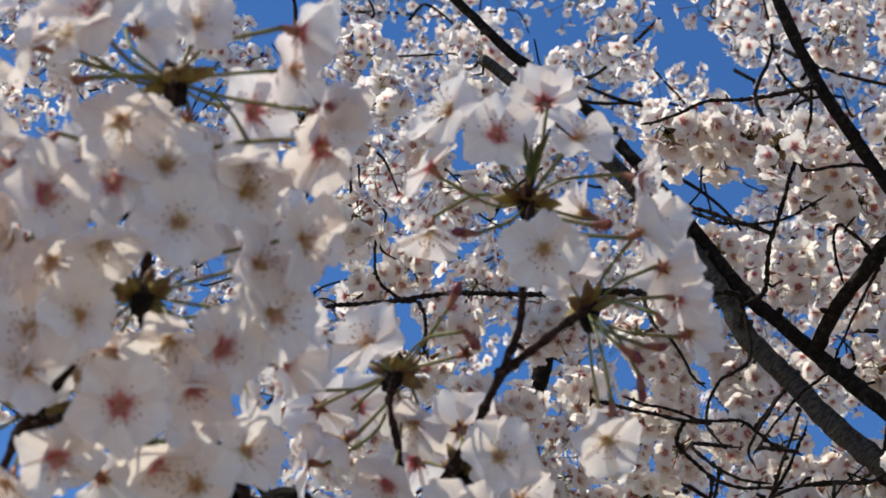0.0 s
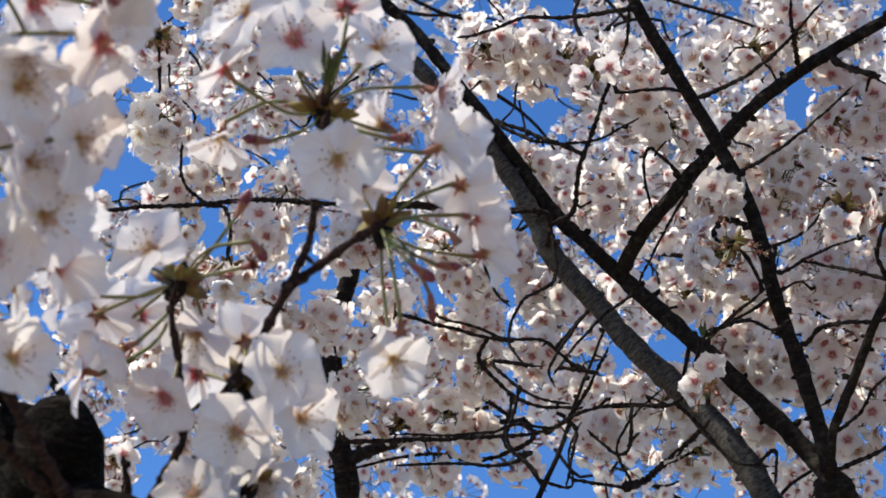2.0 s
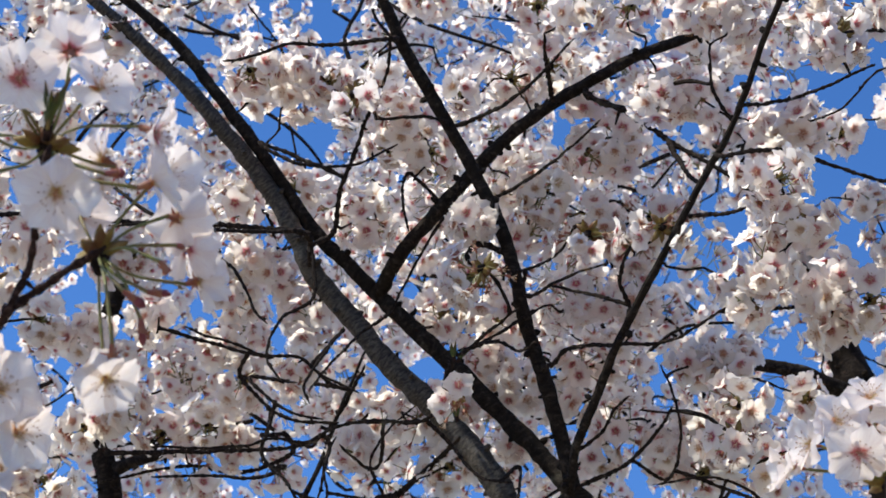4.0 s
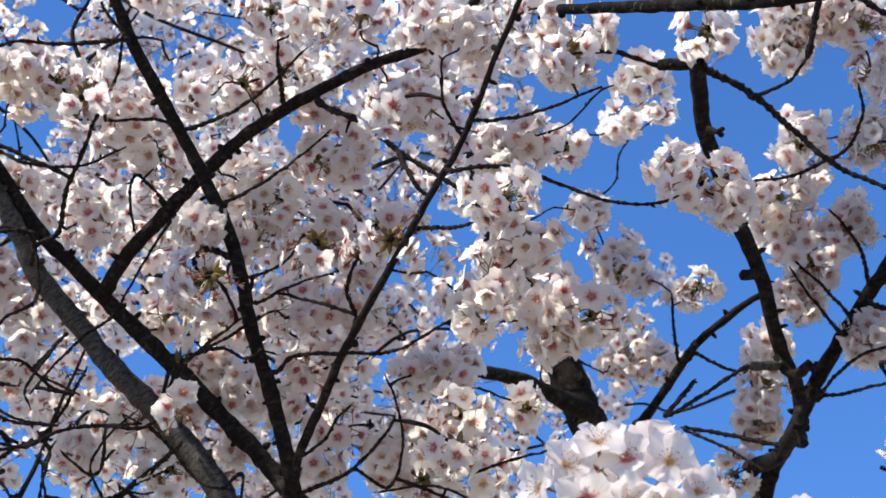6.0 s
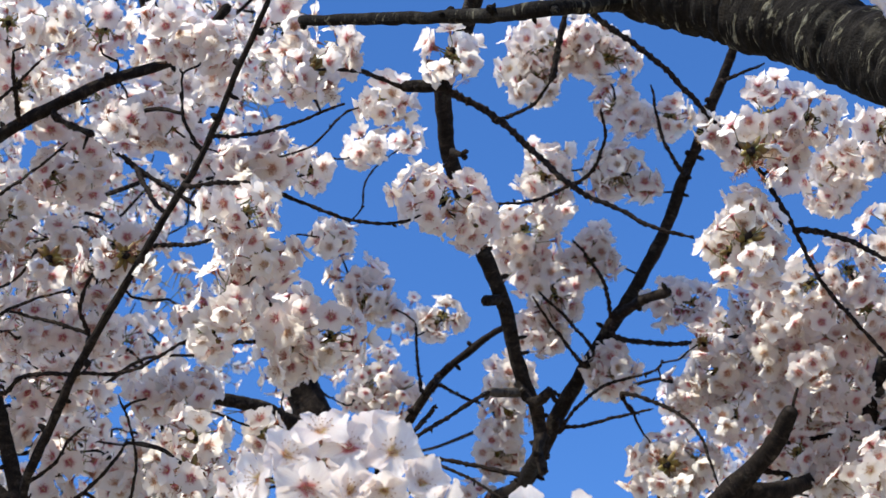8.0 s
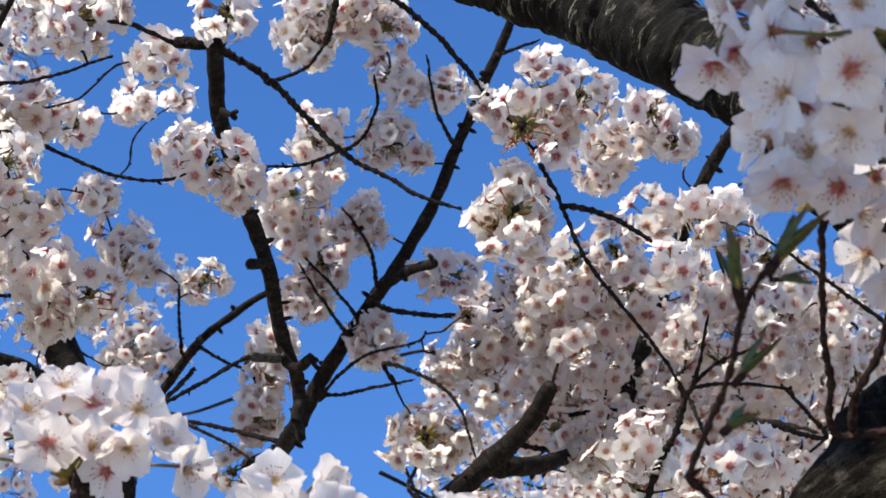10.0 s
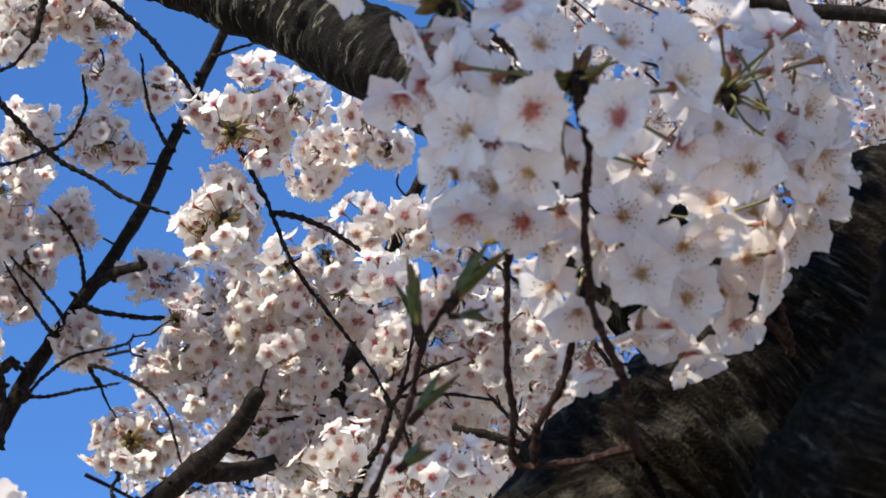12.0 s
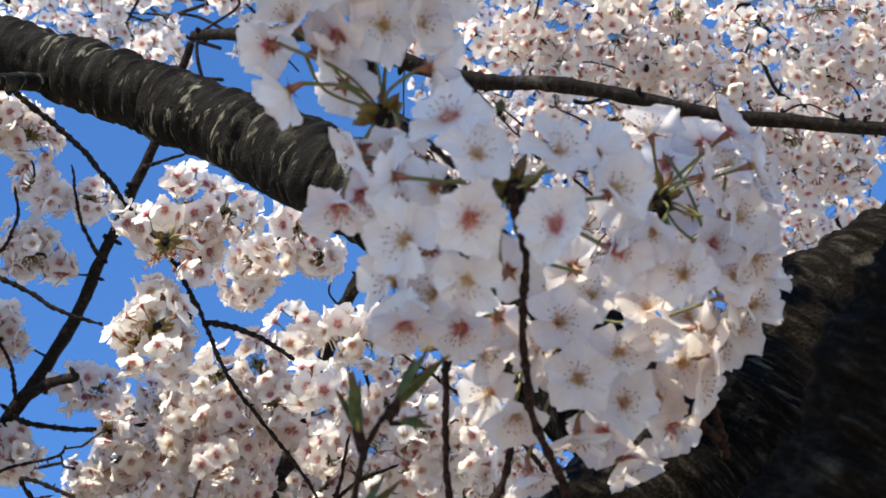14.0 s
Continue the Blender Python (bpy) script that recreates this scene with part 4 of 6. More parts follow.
blossoms(WEST, [(-0.359, 2.295, 3.184, 0.046), (-0.425, 2.29, 3.175, 0.042), (-0.443, 2.474, 3.126, 0.044), (-0.326, 2.393, 3.033, 0.042), (-0.275, 2.324, 3.155, 0.05), (-0.241, 2.351, 3.117, 0.042), (-0.403, 2.53, 2.953, 0.048), (-0.409, 2.483, 2.842, 0.042), (-0.327, 2.534, 2.755, 0.042), (-0.244, 2.569, 2.818, 0.039), (-0.218, 2.531, 2.967, 0.044), (-0.17, 2.308, 2.901, 0.048), (-0.174, 2.316, 2.99, 0.041), (-0.105, 2.41, 3.032, 0.05), (-0.136, 2.465, 2.929, 0.042), (-0.086, 2.382, 3.08, 0.054), (-0.127, 2.417, 3.117, 0.043), (-0.201, 2.308, 3.188, 0.035), (-0.134, 2.3, 3.206, 0.042), (-0.082, 2.323, 3.245, 0.047)])
blossoms(WEST, [(-0.033, 2.333, 3.214, 0.043), (-0.04, 2.124, 3.2, 0.048), (-0.102, 2.242, 3.29, 0.042), (0.021, 2.24, 3.294, 0.042)])
blossoms(WEST, [(0.017, 2.342, 3.145, 0.05), (-0.028, 2.352, 3.13, 0.039), (-0.007, 2.399, 3.052, 0.046), (-0.031, 2.453, 2.956, 0.054), (0.046, 2.45, 2.96, 0.046), (0.042, 2.417, 3.02, 0.039), (0.086, 2.398, 3.049, 0.039), (0.075, 2.305, 3.199, 0.046), (0.121, 2.305, 3.194, 0.039), (0.102, 2.074, 3.176, 0.047), (0.154, 2.082, 3.16, 0.043), (0.186, 2.265, 3.246, 0.031), (0.239, 2.018, 3.151, 0.042), (0.302, 2.064, 3.16, 0.043), (0.249, 1.968, 3.045, 0.034), (0.254, 2.315, 3.16, 0.054), (0.217, 2.326, 3.151, 0.042), (0.327, 2.439, 3.232, 0.037), (0.4, 2.249, 3.225, 0.042), (0.396, 2.409, 3.261, 0.033)])
blossoms(WEST, [(0.2, 2.064, 2.91, 0.047), (0.23, 2.085, 2.869, 0.044), (0.19, 2.116, 2.822, 0.047), (0.173, 2.139, 2.783, 0.034), (0.165, 2.217, 2.851, 0.032), (0.171, 2.435, 2.866, 0.042), (0.126, 2.442, 2.858, 0.038), (0.271, 2.208, 2.846, 0.046), (0.324, 2.207, 2.833, 0.046), (0.284, 2.226, 2.809, 0.039)])
blossoms(WEST, [(0.021, 2.532, 2.912, 0.043), (-0.024, 2.54, 2.896, 0.039), (-0.116, 2.552, 2.87, 0.047), (-0.158, 2.543, 2.906, 0.043), (-0.06, 2.561, 2.852, 0.039), (0.027, 2.572, 2.828, 0.043), (0.175, 2.372, 2.765, 0.04), (0.225, 2.58, 2.784, 0.047), (0.093, 2.588, 2.788, 0.039), (0.148, 2.593, 2.768, 0.043), (0.283, 2.537, 2.863, 0.035), (0.163, 2.393, 2.722, 0.04), (0.129, 2.569, 2.825, 0.035), (-0.103, 2.588, 2.793, 0.043), (-0.201, 2.596, 2.765, 0.043), (0, 2.596, 2.777, 0.035), (-0.184, 2.561, 2.844, 0.035)])
blossoms(WEST, [(-1.01, 2.286, 3.256, 0.049), (-0.959, 2.324, 3.234, 0.045), (-1.019, 2.356, 3.15, 0.045), (-0.896, 2.227, 3.038, 0.046), (-1.041, 2.423, 3.027, 0.028), (-0.93, 2.445, 3.065, 0.045), (-0.877, 2.442, 3.102, 0.045), (-0.937, 2.467, 3.023, 0.045), (-0.815, 2.502, 3.036, 0.049), (-0.81, 2.353, 2.879, 0.038), (-0.964, 2.313, 2.846, 0.038), (-0.644, 2.364, 2.949, 0.042), (-0.735, 2.582, 2.933, 0.049), (-0.685, 2.639, 2.846, 0.053), (-0.731, 2.64, 2.818, 0.037), (-0.558, 2.669, 2.846, 0.045), (-0.621, 2.665, 2.824, 0.041), (-0.509, 2.69, 2.821, 0.041), (-0.821, 2.646, 2.747, 0.045), (-0.774, 2.663, 2.739, 0.045)])
blossoms(WEST, [(-0.571, 2.7, 2.771, 0.041)])
blossoms(WEST, [(-0.459, 2.538, 3.025, 0.036), (-0.507, 2.52, 3.041, 0.044), (-0.529, 2.506, 3.117, 0.04), (-0.481, 2.492, 3.156, 0.04), (-0.521, 2.549, 2.984, 0.044), (-0.426, 2.571, 2.975, 0.04), (-0.503, 2.603, 2.887, 0.044), (-0.297, 2.651, 2.853, 0.044), (-0.474, 2.217, 3.15, 0.045), (-0.408, 2.218, 3.168, 0.037), (-0.372, 2.239, 3.147, 0.037), (-0.343, 2.221, 3.09, 0.026), (-0.485, 2.396, 3.246, 0.04), (-0.311, 2.459, 3.193, 0.044), (-0.303, 2.406, 3.273, 0.044), (-0.554, 2.521, 3.023, 0.04), (-0.536, 2.577, 2.926, 0.044), (-0.63, 2.546, 2.944, 0.04), (-0.784, 2.515, 2.924, 0.044), (-0.926, 2.493, 2.873, 0.044)])
blossoms(WEST, [(-0.968, 2.502, 2.824, 0.04), (-0.899, 2.555, 2.765, 0.044), (-0.985, 2.552, 2.701, 0.04), (-0.843, 2.608, 2.687, 0.044), (-0.778, 2.289, 3.286, 0.048), (-0.89, 2.262, 3.267, 0.044), (-0.702, 2.323, 3.272, 0.04), (-0.832, 2.322, 3.214, 0.044), (-0.779, 2.37, 3.17, 0.044), (-0.718, 2.426, 3.112, 0.044)])
blossoms(WEST, [(-0.64, 2.647, 3.653, 0.069), (-0.515, 2.761, 3.534, 0.069), (-0.302, 2.696, 3.661, 0.069), (-0.296, 2.834, 3.47, 0.069), (-0.426, 2.784, 3.521, 0.065), (-0.453, 2.89, 3.353, 0.055), (-0.267, 2.914, 3.348, 0.06), (-0.402, 3.041, 3.092, 0.065), (-0.67, 3.004, 3.079, 0.069), (-0.753, 2.883, 3.266, 0.069), (-0.866, 2.622, 3.607, 0.069), (-1.042, 2.575, 3.587, 0.069), (-1.067, 2.728, 3.359, 0.065), (-1.197, 2.828, 3.104, 0.069), (-1.353, 2.58, 3.389, 0.074), (-1.447, 2.691, 3.141, 0.074), (-1.368, 2.809, 2.996, 0.069), (-1.023, 2.881, 3.127, 0.069), (-0.885, 2.826, 3.302, 0.06), (-0.577, 2.969, 3.182, 0.055)], True)
blossoms(WEST, [(-1.504, 2.411, 3.503, 0.069), (-1.257, 2.506, 3.554, 0.069), (-1.538, 2.556, 3.276, 0.069), (-1.673, 2.442, 3.317, 0.069), (-1.722, 2.564, 3.079, 0.069)], True)
spent_spurs(WEST, [(0.17, 2.309, 2.691), (-0.15, 2.221, 2.865), (-0.315, 2.096, 3.036), (0.069, 2.192, 2.919), (0.271, 2.046, 3.112), (-0.175, 2.294, 2.723)])
spent_spurs(WEST, [(-0.807, 2.348, 2.89), (-0.895, 2.164, 3.131), (-0.644, 2.368, 2.943), (-0.356, 2.282, 3.177), (0.065, 2.388, 3.052), (-0.896, 2.225, 3.041)])
twig(WEST, "twig", [(-0.135, 2.345, 2.963), (-0.155, 2.332, 2.965), (-0.169, 2.324, 2.958), (-0.177, 2.321, 2.945), (-0.174, 2.323, 2.93), (-0.164, 2.327, 2.923)], 0.0042, 0.0030)
spent_spurs(WEST, [(0.06, 2.141, 3.084), (-0.021, 2.238, 2.931)])
leaf(WEST, (-0.184, 2.319, 2.783), (-0.189, 2.306, 2.808), 0.006, 20)
leaf(WEST, (-0.181, 2.319, 2.783), (-0.168, 2.311, 2.802), 0.006, 21)
leaf(WEST, (-0.177, 2.353, 2.716), (-0.182, 2.34, 2.742), 0.006, 22)

# the tree with the forked limb
limb(EAST, "limb", [(0.47, 3.016, 2.969), (0.455, 3.013, 3.036), (0.423, 3.006, 3.113), (0.398, 3.004, 3.177), (0.35, 2.985, 3.271), (0.298, 2.962, 3.37), (0.236, 2.926, 3.481), (0.19, 2.882, 3.597), (0.135, 2.843, 3.696), (0.088, 2.784, 3.816)], 0.0340, 0.0140)
limb(EAST, "limb", [(0.41, 2.796, 2.986), (0.382, 2.773, 2.985), (0.341, 2.748, 2.991), (0.291, 2.725, 2.999), (0.215, 2.703, 2.999)], 0.0160, 0.0080)
limb(EAST, "limb", [(0.653, 2.465, 2.83), (0.642, 2.436, 2.875), (0.622, 2.417, 2.9), (0.599, 2.388, 2.942), (0.575, 2.349, 3), (0.542, 2.314, 3.052), (0.521, 2.287, 3.086), (0.488, 2.245, 3.144), (0.476, 2.21, 3.181), (0.468, 2.176, 3.215), (0.486, 2.129, 3.259), (0.497, 2.076, 3.305)], 0.0095, 0.0120)
limb(EAST, "limb", [(0.69, 2.926, 2.969), (0.681, 2.72, 2.893), (0.653, 2.465, 2.83)], 0.0135, 0.0095)
limb(EAST, "limb", [(0.459, 2.123, 3.172), (0.431, 2.131, 3.17), (0.409, 2.135, 3.17)], 0.0095, 0.0069)
limb(EAST, "stub", [(0.622, 2.421, 2.892), (0.592, 2.409, 2.883), (0.567, 2.392, 2.873)], 0.0072, 0.0060, 14, GREY, 0.25)
limb(EAST, "stub", [(0.612, 2.414, 2.904), (0.628, 2.415, 2.876), (0.638, 2.396, 2.871), (0.643, 2.381, 2.874)], 0.0085, 0.0070, 14, BARK, 0.3)
limb(EAST, "stub", [(0.573, 2.35, 2.994), (0.561, 2.338, 2.981), (0.551, 2.331, 2.977)], 0.0085, 0.0075, 14, BARK, 0.35)
limb(EAST, "stub", [(0.649, 2.451, 2.846), (0.641, 2.442, 2.816), (0.644, 2.437, 2.784)], 0.0085, 0.0062, 14, BARK, 0.3)
limb(EAST, "stub", [(0.471, 2.148, 3.084), (0.479, 2.135, 3.072), (0.484, 2.127, 3.072)], 0.0050, 0.0030, 10, BARK, 0.3)
twig(EAST, "twig", [(0.445, 2.341, 2.768), (0.473, 2.386, 2.82), (0.499, 2.43, 2.864)], 0.0026, 0.0022)
twig(EAST, "twig", [(0.467, 2.128, 3.163), (0.524, 2.121, 3.125), (0.574, 2.123, 3.075), (0.623, 2.121, 3.027), (0.676, 2.108, 2.991), (0.713, 2.094, 2.961), (0.756, 2.074, 2.937)], 0.0047, 0.0020)
twig(EAST, "twig", [(0.528, 2.137, 3.132), (0.558, 2.077, 3.116), (0.571, 2.011, 3.114)], 0.0025, 0.0016)
twig(EAST, "twig", [(0.634, 2.158, 3.059), (0.648, 2.112, 3.059), (0.648, 2.061, 3.072), (0.632, 2.019, 3.08)], 0.0025, 0.0016)
twig(EAST, "twig", [(0.63, 2.159, 3.06), (0.581, 2.161, 3.031), (0.52, 2.156, 3.015)], 0.0025, 0.0014)
limb(EAST, "limb", [(0.703, 2.974, 2.872), (0.722, 2.917, 2.964), (0.752, 2.874, 3.015), (0.775, 2.832, 3.072), (0.792, 2.807, 3.101), (0.82, 2.769, 3.145), (0.847, 2.728, 3.189), (0.881, 2.672, 3.246), (0.911, 2.613, 3.307), (0.928, 2.558, 3.367), (0.941, 2.519, 3.404), (0.955, 2.472, 3.448), (0.968, 2.425, 3.488), (0.979, 2.362, 3.548), (0.989, 2.301, 3.602)], 0.0146, 0.0060)
limb(EAST, "limb", [(0.838, 2.675, 3.172), (0.863, 2.61, 3.167), (0.881, 2.554, 3.149)], 0.0090, 0.0070)
twig(EAST, "twig", [(0.837, 2.691, 3.146), (0.917, 2.674, 3.13), (0.999, 2.644, 3.13), (1.047, 2.625, 3.131)], 0.0043, 0.0024)
twig(EAST, "twig", [(0.83, 2.677, 3.172), (0.807, 2.627, 3.201), (0.769, 2.585, 3.221), (0.738, 2.55, 3.226)], 0.0034, 0.0016)
twig(EAST, "twig", [(0.796, 2.724, 3.109), (0.736, 2.667, 3.135), (0.687, 2.608, 3.155)], 0.0034, 0.0016)
twig(EAST, "twig", [(0.916, 2.533, 3.352), (0.866, 2.47, 3.375), (0.83, 2.393, 3.409)], 0.0034, 0.0016)
twig(EAST, "twig", [(0.78, 2.773, 3.026), (0.832, 2.707, 3.013), (0.874, 2.642, 2.999)], 0.0034, 0.0016)
twig(EAST, "twig", [(0.764, 2.78, 3.022), (0.787, 2.732, 3.045), (0.819, 2.686, 3.058), (0.876, 2.638, 3.059), (0.883, 2.604, 3.061)], 0.0030, 0.0016)
twig(EAST, "twig", [(0.806, 2.71, 3.128), (0.751, 2.654, 3.15), (0.694, 2.602, 3.162)], 0.0030, 0.0016)
twig(EAST, "twig", [(0.959, 2.436, 3.462), (0.998, 2.413, 3.472), (1.017, 2.401, 3.478)], 0.0030, 0.0016)
limb(EAST, "limb", [(0.53, 3.028, 3.079), (0.566, 2.978, 3.119), (0.609, 2.917, 3.174), (0.653, 2.867, 3.204), (0.682, 2.829, 3.218), (0.711, 2.796, 3.223)], 0.0086, 0.0052)
twig(EAST, "twig", [(0.594, 2.87, 3.138), (0.635, 2.829, 3.091), (0.669, 2.782, 3.056)], 0.0034, 0.0016)
twig(EAST, "twig", [(0.574, 2.883, 3.122), (0.551, 2.813, 3.153), (0.537, 2.745, 3.174)], 0.0030, 0.0016)
twig(EAST, "twig", [(0.471, 2.478, 2.84), (0.482, 2.418, 2.841), (0.487, 2.363, 2.834)], 0.0022, 0.0016)
twig(EAST, "twig", [(0.531, 2.661, 2.904), (0.587, 2.618, 2.853), (0.625, 2.576, 2.803)], 0.0034, 0.0016)
twig(EAST, "twig", [(0.588, 1.968, 3.206), (0.625, 1.975, 3.182), (0.685, 1.984, 3.147), (0.738, 1.998, 3.104), (0.776, 2.011, 3.068), (0.814, 2.019, 3.036), (0.845, 2.033, 2.999), (0.877, 2.049, 2.955), (0.91, 2.072, 2.899), (0.954, 2.084, 2.847), (1.004, 2.093, 2.793), (1.043, 2.104, 2.74)], 0.0038, 0.0020)
twig(EAST, "twig", [(0.888, 2.049, 2.948), (0.925, 2.026, 2.927), (0.959, 2.008, 2.896), (0.997, 1.996, 2.854)], 0.0038, 0.0020)
twig(EAST, "twig", [(0.863, 2.049, 2.965), (0.858, 2.06, 2.951), (0.833, 2.075, 2.944)], 0.0034, 0.0020)
twig(EAST, "twig", [(1.068, 2.146, 2.753), (1.068, 2.107, 2.768), (1.063, 2.049, 2.816)], 0.0030, 0.0016)
twig(EAST, "twig", [(1.07, 2.144, 2.756), (1.085, 2.096, 2.772), (1.122, 2.042, 2.776)], 0.0025, 0.0016)
twig(EAST, "twig", [(1.073, 2.139, 2.761), (1.112, 2.094, 2.75), (1.162, 2.049, 2.725)], 0.0025, 0.0016)
twig(EAST, "twig", [(1.047, 2.286, 2.616), (1.055, 2.229, 2.685), (1.065, 2.189, 2.714), (1.068, 2.146, 2.753)], 0.0051, 0.0036)
twig(EAST, "twig", [(1.089, 2.187, 2.775), (1.089, 2.156, 2.716), (1.094, 2.129, 2.643)], 0.0030, 0.0016)
limb(EAST, "limb", [(0.856, 2.639, 2.754), (0.934, 2.574, 2.819), (0.984, 2.525, 2.863), (1.006, 2.494, 2.89), (1.015, 2.468, 2.914)], 0.0185, 0.0122)
limb(EAST, "limb", [(0.937, 2.566, 2.827), (1.05, 2.6, 2.861), (1.188, 2.733, 2.959), (1.287, 2.831, 3.035), (1.323, 2.802, 3.06)], 0.0150, 0.0090)
twig(EAST, "twig", [(1.047, 2.73, 2.961), (1.102, 2.664, 2.97), (1.168, 2.6, 2.961), (1.232, 2.538, 2.944)], 0.0043, 0.0024)
twig(EAST, "twig", [(0.855, 2.633, 2.819), (0.864, 2.616, 2.848), (0.871, 2.596, 2.884)], 0.0034, 0.0016)
twig(EAST, "twig", [(0.832, 2.652, 3.026), (0.889, 2.615, 2.987), (0.923, 2.592, 2.934), (0.943, 2.587, 2.852)], 0.0034, 0.0016)
limb(EAST, "limb", [(1.297, 2.579, 3.249), (1.301, 2.509, 3.302), (1.314, 2.442, 3.341), (1.324, 2.388, 3.36), (1.337, 2.314, 3.402)], 0.0120, 0.0080)
twig(EAST, "twig", [(1.272, 2.452, 3.263), (1.309, 2.428, 3.269), (1.339, 2.409, 3.273)], 0.0034, 0.0016)
twig(EAST, "twig", [(1.254, 2.338, 2.831), (1.275, 2.281, 2.8), (1.296, 2.226, 2.762)], 0.0034, 0.0020)
twig(EAST, "twig", [(1.394, 2.383, 2.838), (1.345, 2.339, 2.854), (1.289, 2.298, 2.87)], 0.0043, 0.0020)
twig(EAST, "twig", [(1.345, 2.051, 2.788), (1.294, 2.028, 2.825), (1.24, 2.015, 2.849), (1.185, 2, 2.872), (1.117, 1.987, 2.9)], 0.0030, 0.0016)
limb(EAST, "limb", [(1.095, 2.088, 3.486), (1.303, 2.033, 3.414), (1.425, 1.974, 3.389), (1.603, 1.896, 3.323), (1.703, 1.839, 3.29), (1.811, 1.772, 3.251), (1.92, 1.694, 3.211)], 0.0122, 0.0100)
blossoms(EAST, [(0.556, 3.262, 3.36, 0.052), (0.56, 3.29, 3.306, 0.041), (0.619, 3.27, 3.323, 0.041), (0.528, 3.286, 3.324, 0.036)], True)
blossoms(EAST, [(0.405, 2.735, 3.31, 0.036), (0.453, 2.764, 3.248, 0.049), (0.49, 2.772, 3.224, 0.036), (0.57, 2.774, 3.19, 0.031), (0.458, 2.077, 3.187, 0.04), (0.438, 2.059, 2.949, 0.048), (0.428, 2.179, 3.048, 0.037), (0.473, 2.068, 2.922, 0.035), (0.694, 2.52, 3.536, 0.058), (0.67, 2.538, 3.52, 0.036), (0.759, 2.497, 3.541, 0.054), (0.817, 2.534, 3.466, 0.04), (0.724, 2.609, 3.398, 0.04), (0.816, 2.589, 3.387, 0.045), (0.7, 2.691, 3.28, 0.058), (0.753, 2.694, 3.25, 0.054), (0.805, 2.661, 3.281, 0.036)])
blossoms(EAST, [(0.733, 2.739, 3.183, 0.045), (0.687, 2.792, 3.108, 0.04), (0.684, 2.84, 3.013, 0.045), (0.654, 2.884, 2.935, 0.04), (0.837, 2.746, 3.114, 0.045), (0.508, 2.637, 3.435, 0.027)])
blossoms(EAST, [(0.559, 3.231, 3.343, 0.055), (0.611, 3.236, 3.317, 0.035)], True)
blossoms(EAST, [(0.694, 2.473, 3.528, 0.052), (0.684, 2.508, 3.487, 0.048), (0.789, 2.463, 3.505, 0.048), (0.759, 2.45, 3.533, 0.039), (0.834, 2.505, 3.431, 0.039), (0.889, 2.491, 3.424, 0.035), (0.712, 2.59, 3.363, 0.043), (0.821, 2.562, 3.357, 0.048), (0.865, 2.559, 3.34, 0.026), (0.688, 2.642, 3.295, 0.056), (0.726, 2.611, 3.327, 0.043), (0.795, 2.642, 3.248, 0.043), (0.742, 2.683, 3.205, 0.048), (0.732, 2.715, 3.156, 0.043), (0.685, 2.783, 3.054, 0.043), (0.674, 2.814, 3.001, 0.048), (0.839, 2.718, 3.097, 0.043), (0.911, 2.644, 3.184, 0.039), (0.948, 2.632, 3.182, 0.039), (0.577, 2.736, 3.184, 0.035)])
blossoms(EAST, [(0.456, 2.746, 3.204, 0.039), (0.403, 2.706, 3.284, 0.035), (0.801, 2.631, 3.263, 0.03), (0.688, 2.758, 3.1, 0.035)])
blossoms(EAST, [(0.84, 1.988, 3.073, 0.049), (0.886, 1.975, 3.063, 0.042), (0.811, 2.017, 3.05, 0.032), (0.864, 2.015, 3.023, 0.032), (0.822, 2.064, 2.977, 0.046), (0.808, 2.096, 2.936, 0.042), (0.843, 2.076, 2.946, 0.035), (0.857, 2.09, 2.915, 0.028), (0.773, 2.022, 3.064, 0.021), (1.087, 2.399, 3.261, 0.05), (1.119, 2.372, 3.278, 0.038), (1.16, 2.333, 3.304, 0.038), (1.19, 2.338, 3.277, 0.038), (1.045, 2.136, 3.009, 0.045), (1.099, 2.113, 3.003, 0.041), (1.139, 2.099, 2.991, 0.041), (0.982, 1.963, 2.826, 0.041), (1.129, 2.452, 3.152, 0.046), (1.077, 2.482, 3.142, 0.046)])
blossoms(EAST, [(1.026, 2.56, 3.151, 0.051), (0.98, 2.628, 3.066, 0.056), (0.931, 2.661, 3.039, 0.043), (1.033, 2.593, 3.092, 0.056), (1.09, 2.58, 3.073, 0.051), (1.143, 2.551, 3.083, 0.051), (1.197, 2.525, 3.085, 0.047), (1.073, 2.62, 3.014, 0.047), (1.002, 2.653, 3.004, 0.047), (1.15, 2.583, 3.023, 0.047), (1.245, 2.518, 3.058, 0.047), (1.293, 2.471, 3.096, 0.047), (1.344, 2.439, 3.104, 0.047), (1.374, 2.468, 3.027, 0.047), (1.303, 2.518, 3.007, 0.043), (1.368, 2.52, 2.94, 0.047), (1.048, 2.239, 2.724, 0.044), (1.145, 2.644, 2.911, 0.047), (0.903, 2.713, 2.957, 0.047), (0.952, 2.701, 2.947, 0.043)])
blossoms(EAST, [(0.881, 2.731, 2.935, 0.034), (0.931, 2.723, 2.918, 0.038), (1.095, 2.648, 2.945, 0.038), (1.172, 2.614, 2.946, 0.047)])
